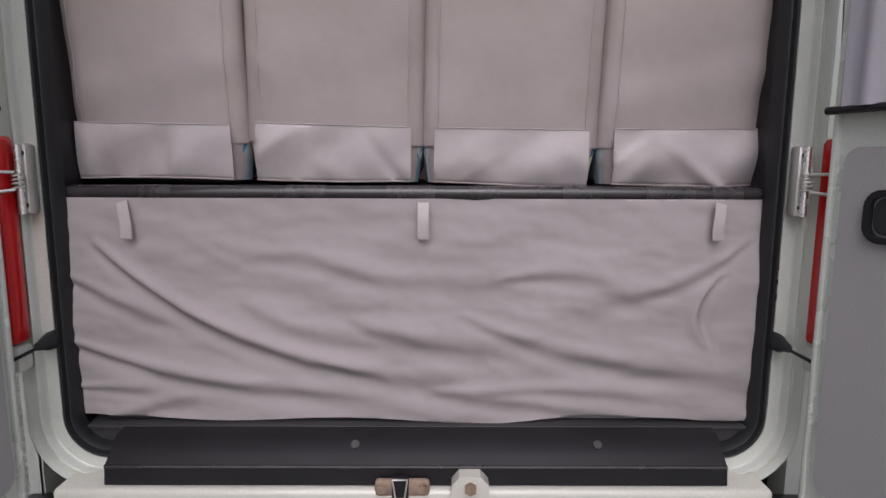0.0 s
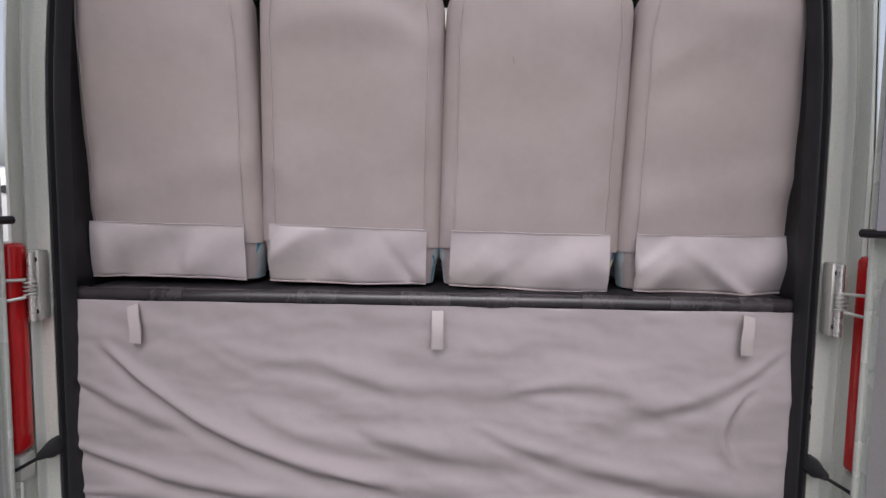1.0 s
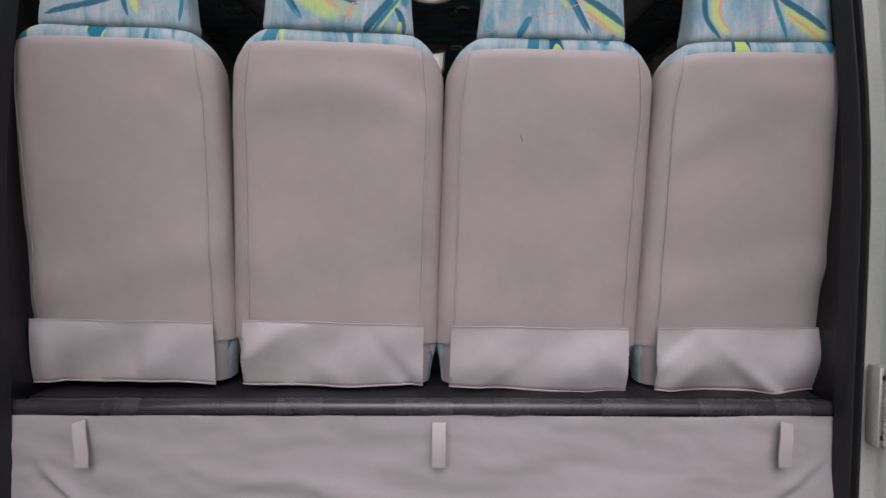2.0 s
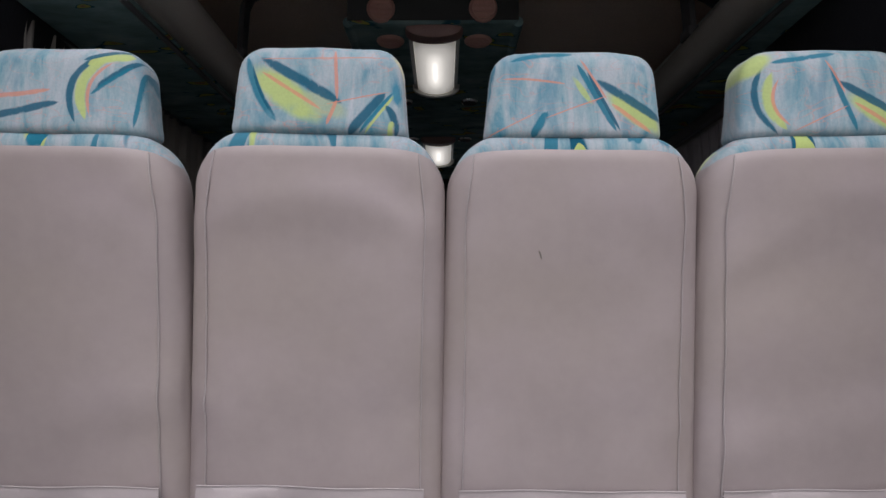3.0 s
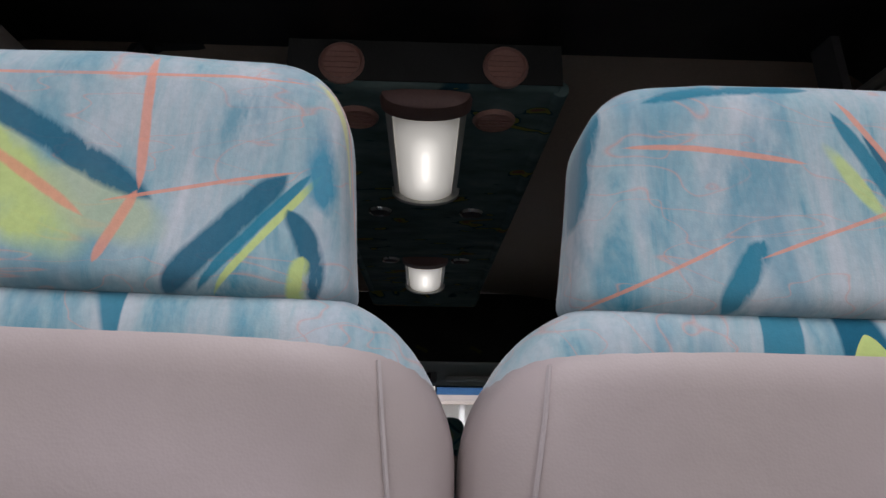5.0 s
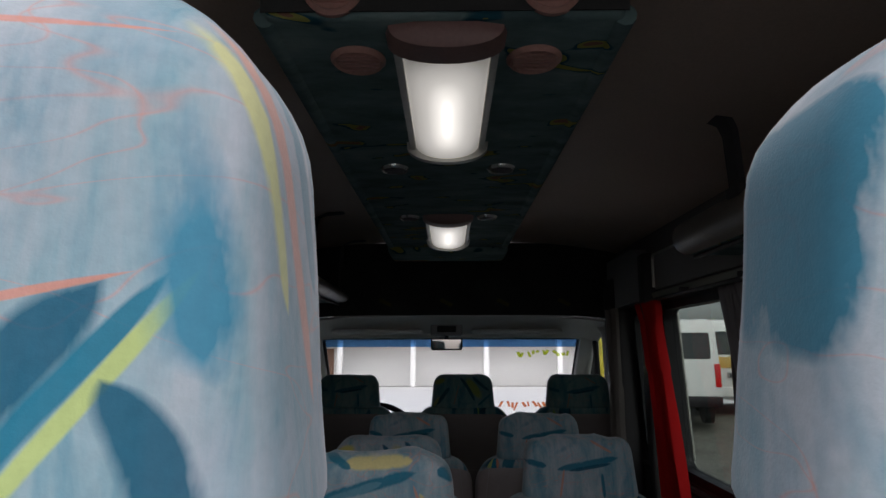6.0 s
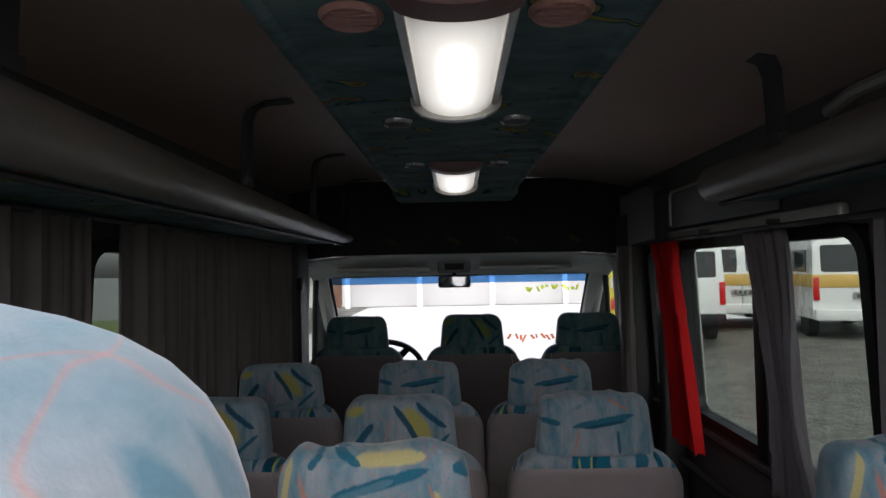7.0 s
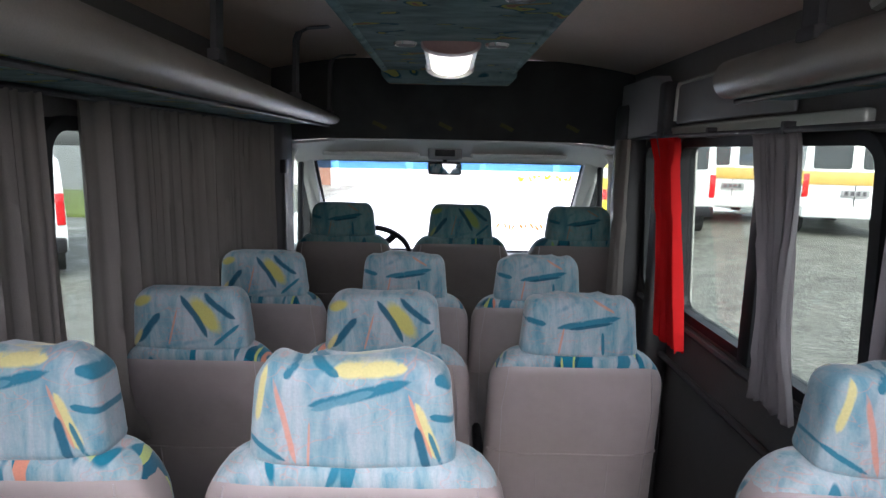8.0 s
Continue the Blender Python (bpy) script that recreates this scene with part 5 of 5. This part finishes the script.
belt = thing("seat_belt", "black seat belt hanging by the cab pillar", "seat belt")
part("webbing", strip([(-0.728, 2.66, 2.05), (-0.726, 2.66, 1.7), (-0.72, 2.67, 1.35)], 0.022, 0.003, (1, 0, 0)), RUBBER, belt)
part("belt_anchor", box(-0.745, -0.718, 2.63, 2.69, 2.03, 2.09, 0.006, 2), BLACKPL, belt)
solid("bonnet", rings([[(x, y, z) for y, z in ((3.95, 1.46), (4.6, 1.22), (4.85, 1.0), (4.9, 0.5), (4.2, 0.4), (3.95, 0.5))] for x in (-0.86, -0.3, 0.3, 0.86)]), SILVER,
      "greenish silver bonnet of the minibus", "bonnet", "structure")
for x in (-0.82, 0.82):
    for y in (0.9, 4.2):
        wh = thing("road_wheel", "black tyre on a steel rim under the minibus", "wheel", pose(x, y, 0.33, 0, 90), "minibus wheels")
        part("tyre", rings([[((0.25 + 0.085 * math.cos(b)) * math.cos(a), (0.25 + 0.085 * math.cos(b)) * math.sin(a), 0.10 * math.sin(b)) for b in (2 * math.pi * j / 10 for j in range(10))] for a in (2 * math.pi * k / 28 for k in range(29))], True, False), TYRE, wh)
        part("rim", disc(0.20, 0.12, 24), STEEL, wh)


# ---------------------------------------------------------------- vehicles in the yard
def parked_van(m, label, band, high=2.35):
    """A van seen from its rear; the rear face is at y = 0 and the nose points along +y."""
    v = thing("parked_van", label, "van", m, "parked vans")
    w, ln = 1.0, 4.9
    prof = [(0.0, 0.45), (-0.02, 1.05), (0.06, high - 0.25), (0.18, high - 0.04), (0.5, high), (3.2, high - 0.02), (3.9, 1.35), (4.8, 1.1), (ln, 0.75), (ln - 0.05, 0.40)]
    lps = []
    for x, s in ((-w, 0.97), (-w * 0.96, 1.0), (-0.4, 1.0), (0.4, 1.0), (w * 0.96, 1.0), (w, 0.97)):
        lps.append([(x if z < 1.3 else x * (1 - 0.06 * (z - 1.3)), y, 0.4 + (z - 0.4) * (1.0 if abs(x) < 0.99 else s)) for y, z in prof])
    part("van_body", rings(lps), WHITEPAINT, v, smooth=30)
    for sx in (-1, 1):
        part("rear_window", rounded_plate(lambda u, z, d: Vector((u, -0.012 + 0.065 * (z - 1.05) - d, z)), sx * 0.46 - 0.36, sx * 0.46 + 0.36, 1.45, high - 0.32, 0.06, 0.006), DARKGLASS, v, "dark rear window")
        part("tail_lamp", box(sx * 0.93 - 0.06, sx * 0.93 + 0.06, -0.05, 0.03, 0.85, 1.35, 0.02), REDLENS, v, "red tail lamp")
        part("side_window", box(sx * 0.97 - 0.02, sx * 0.97 + 0.02, 0.5, 3.2, 1.45, high - 0.40, 0.02), DARKGLASS, v, "dark side window")
        for y in (0.85, 4.0):
            part("wheel", disc(0.33, 0.2, 24, pose(sx * 0.85, y, 0.33, 0, 90)), TYRE, v, "black wheel")
    if band:
        part("band", box(-1.012, 1.012, -0.035, 3.6, 1.12, 1.40, 0.01), YELLOWBAND, v, "ochre painted band")
    part("bumper", box(-0.98, 0.98, -0.12, 0.05, 0.42, 0.66, 0.04, 2), WHITEPAINT if band else BLACKPL, v, "rear bumper")
    pl = part("plate", box(-0.26, 0.26, -0.062, -0.036, 0.88, 1.02, 0.005), DOORGREY, v, "pale number plate")
    for k in range(4):
        part("plate_bar", box(-0.2 + 0.11 * k, -0.13 + 0.11 * k, -0.066, -0.06, 0.91, 0.99, 0.0), DARKTRIM, pl)
    part("door_split", box(-0.008, 0.008, -0.03, -0.012, 0.66, 1.42, 0.0), RUBBER, v)
    return v


parked_van(pose(8.57, 12.5, 0.44, 0, 0, -16), "white van with an ochre band and dark rear window", True)
parked_van(pose(7.15, 14.9, 0.44, 0, 0, -16), "white van with an ochre band, parked beside another", True)
parked_van(pose(4.9, 13.2, 0.36, 0, 0, -10), "plain white van with red tail lamps", False)
parked_van(pose(-6.75, 8.6, 0.02, 0, 0, 34), "white vehicle with dark bumper across the yard", False, 1.9)
parked_van(pose(12.5, 13.4, 0.44, 0, 0, -16), "white van with an ochre band at the end of the line", True)

# grass verge, low building and shrubs ahead of the minibus
GRASS = worn("verge_grass", (0.10, 0.13, 0.03), 0.9, 0, 0.8, 12, 0.3, 0.4, 0.03)
solid("grass_verge", box(-60, -7, 17, 26, -0.05, 0.10, 0.04), GRASS, "yellowish grass verge at the edge of the yard", "grass", "structure")
PLASTER = worn("pale_plaster", (0.85, 0.84, 0.82), 0.8, 0, 0.4, 8, 0.1, 0.1, 0.01)
house = thing("low_building", "pale low building with an open porch and posts", "building", pose(-2, 34, 0))
part("wall", box(-14, 14, 0, 6, 0, 2.7, 0.02), PLASTER, house)
part("roof", rings([[(x, -1.8, 2.75), (x, 3.0, 3.7), (x, 7.4, 2.8), (x, 7.4, 2.65), (x, -1.8, 2.6)] for x in (-15, 15)]), worn("clay_roof", (0.55, 0.47, 0.42), 0.8, 0, 1, 10, 0.2, 0.3, 0.02), house, "pale weathered roof")
for x in (-12, -8, -4, 0, 4, 8, 12):
    part("post", box(x - 0.15, x + 0.15, -1.5, -1.2, 0, 2.7, 0.02), PLASTER, house)
part("door", box(-5.4, -4.6, -0.05, 0.02, 0.0, 2.1, 0.02), worn("brown_door", (0.2, 0.1, 0.06), 0.5, 0, 2, 30, 0.2, 0.1, 0.005), house, "brown door")


def shrub(x, y, h, seed, c, label):
    rnd = random.Random(seed)
    sh = thing("shrub", label, "shrub", pose(x, y, 0), "yard shrubs")
    part("trunk", tube([(0, 0, -0.05), (0.05, 0.02, h * 0.3), (0.0, 0.1, h * 0.6)], [0.07, 0.05, 0.02], 8), worn("shrub_bark", (0.12, 0.08, 0.05), 0.9, 0, 5, 40, 0.2, 0.3, 0.01), sh)
    bm = bmesh.new()
    for _ in range(1400):
        a, b, r = rnd.uniform(0, 6.28), rnd.uniform(-0.7, 1), rnd.random() ** 0.4
        p = Vector((math.cos(a) * h * 0.42 * r, math.sin(a) * h * 0.42 * r, h * 0.62 + b * h * 0.38 * r + 0.12 * noise.noise(Vector((a * 2, b * 3, seed)))))
        d1 = Vector((rnd.uniform(-1, 1), rnd.uniform(-1, 1), rnd.uniform(-1, 1))).normalized() * 0.09
        d2 = d1.orthogonal().normalized() * 0.04
        bm.faces.new([bm.verts.new(q) for q in (p - d1, p + d2, p + d1, p - d2)])
    part("crown", bm, worn("shrub_leaf_%d" % seed, c, 0.6, 0, 2, 20, 0.4, 0.1, 0.01), sh, smooth=0)
    return sh


shrub(11.0, 27, 3.4, 1, (0.30, 0.34, 0.04), "yellow-green leafy shrub at the yard's edge")
shrub(-9.5, 24, 3.0, 2, (0.22, 0.27, 0.04), "green leafy shrub at the yard's edge")
# pale to whiten the windscreen view; unseen near strip bounces light into the cab
solid("apron", box(5.2, 11.0, 21.5, 32.4, -0.04, 0.06, 0.0, bm=box(-4.8, 5.2, 11.5, 32.4, -0.04, 0.06, 0.0, bm=box(-2.6, 1.7, 5.3, 11.5, -0.04, 0.06, 0.0))), worn("pale_bounce_concrete", (0.78, 0.77, 0.75), 0.7, 0, 0.6, 20, 0.12, 0.2, 0.01), "pale apron ahead of the minibus, near strip added to bounce light", "pavement", "structure")


sign = thing("sign_board", "yellow board with red and green bars on a post", "sign", pose(1.95, 7.0, 0))
part("post", box(-0.04, 0.04, 0.02, 0.10, -0.05, 2.2, 0.01), DARKTRIM, sign)
part("board", box(-0.19, 0.19, -0.02, 0.02, 0.95, 2.15, 0.01), worn("yellow_sign_paint", (0.68, 0.55, 0.04), 0.4, 0, 3, 60, 0.1, 0.05, 0.001), sign)
for k, c in enumerate((REDLENS, GRASS, REDLENS, WHITEPAINT)):
    part("bar", box(-0.15, 0.10 - 0.04 * (k % 2), -0.026, -0.021, 1.10 + 0.25 * k, 1.22 + 0.25 * k, 0.0), c, sign)
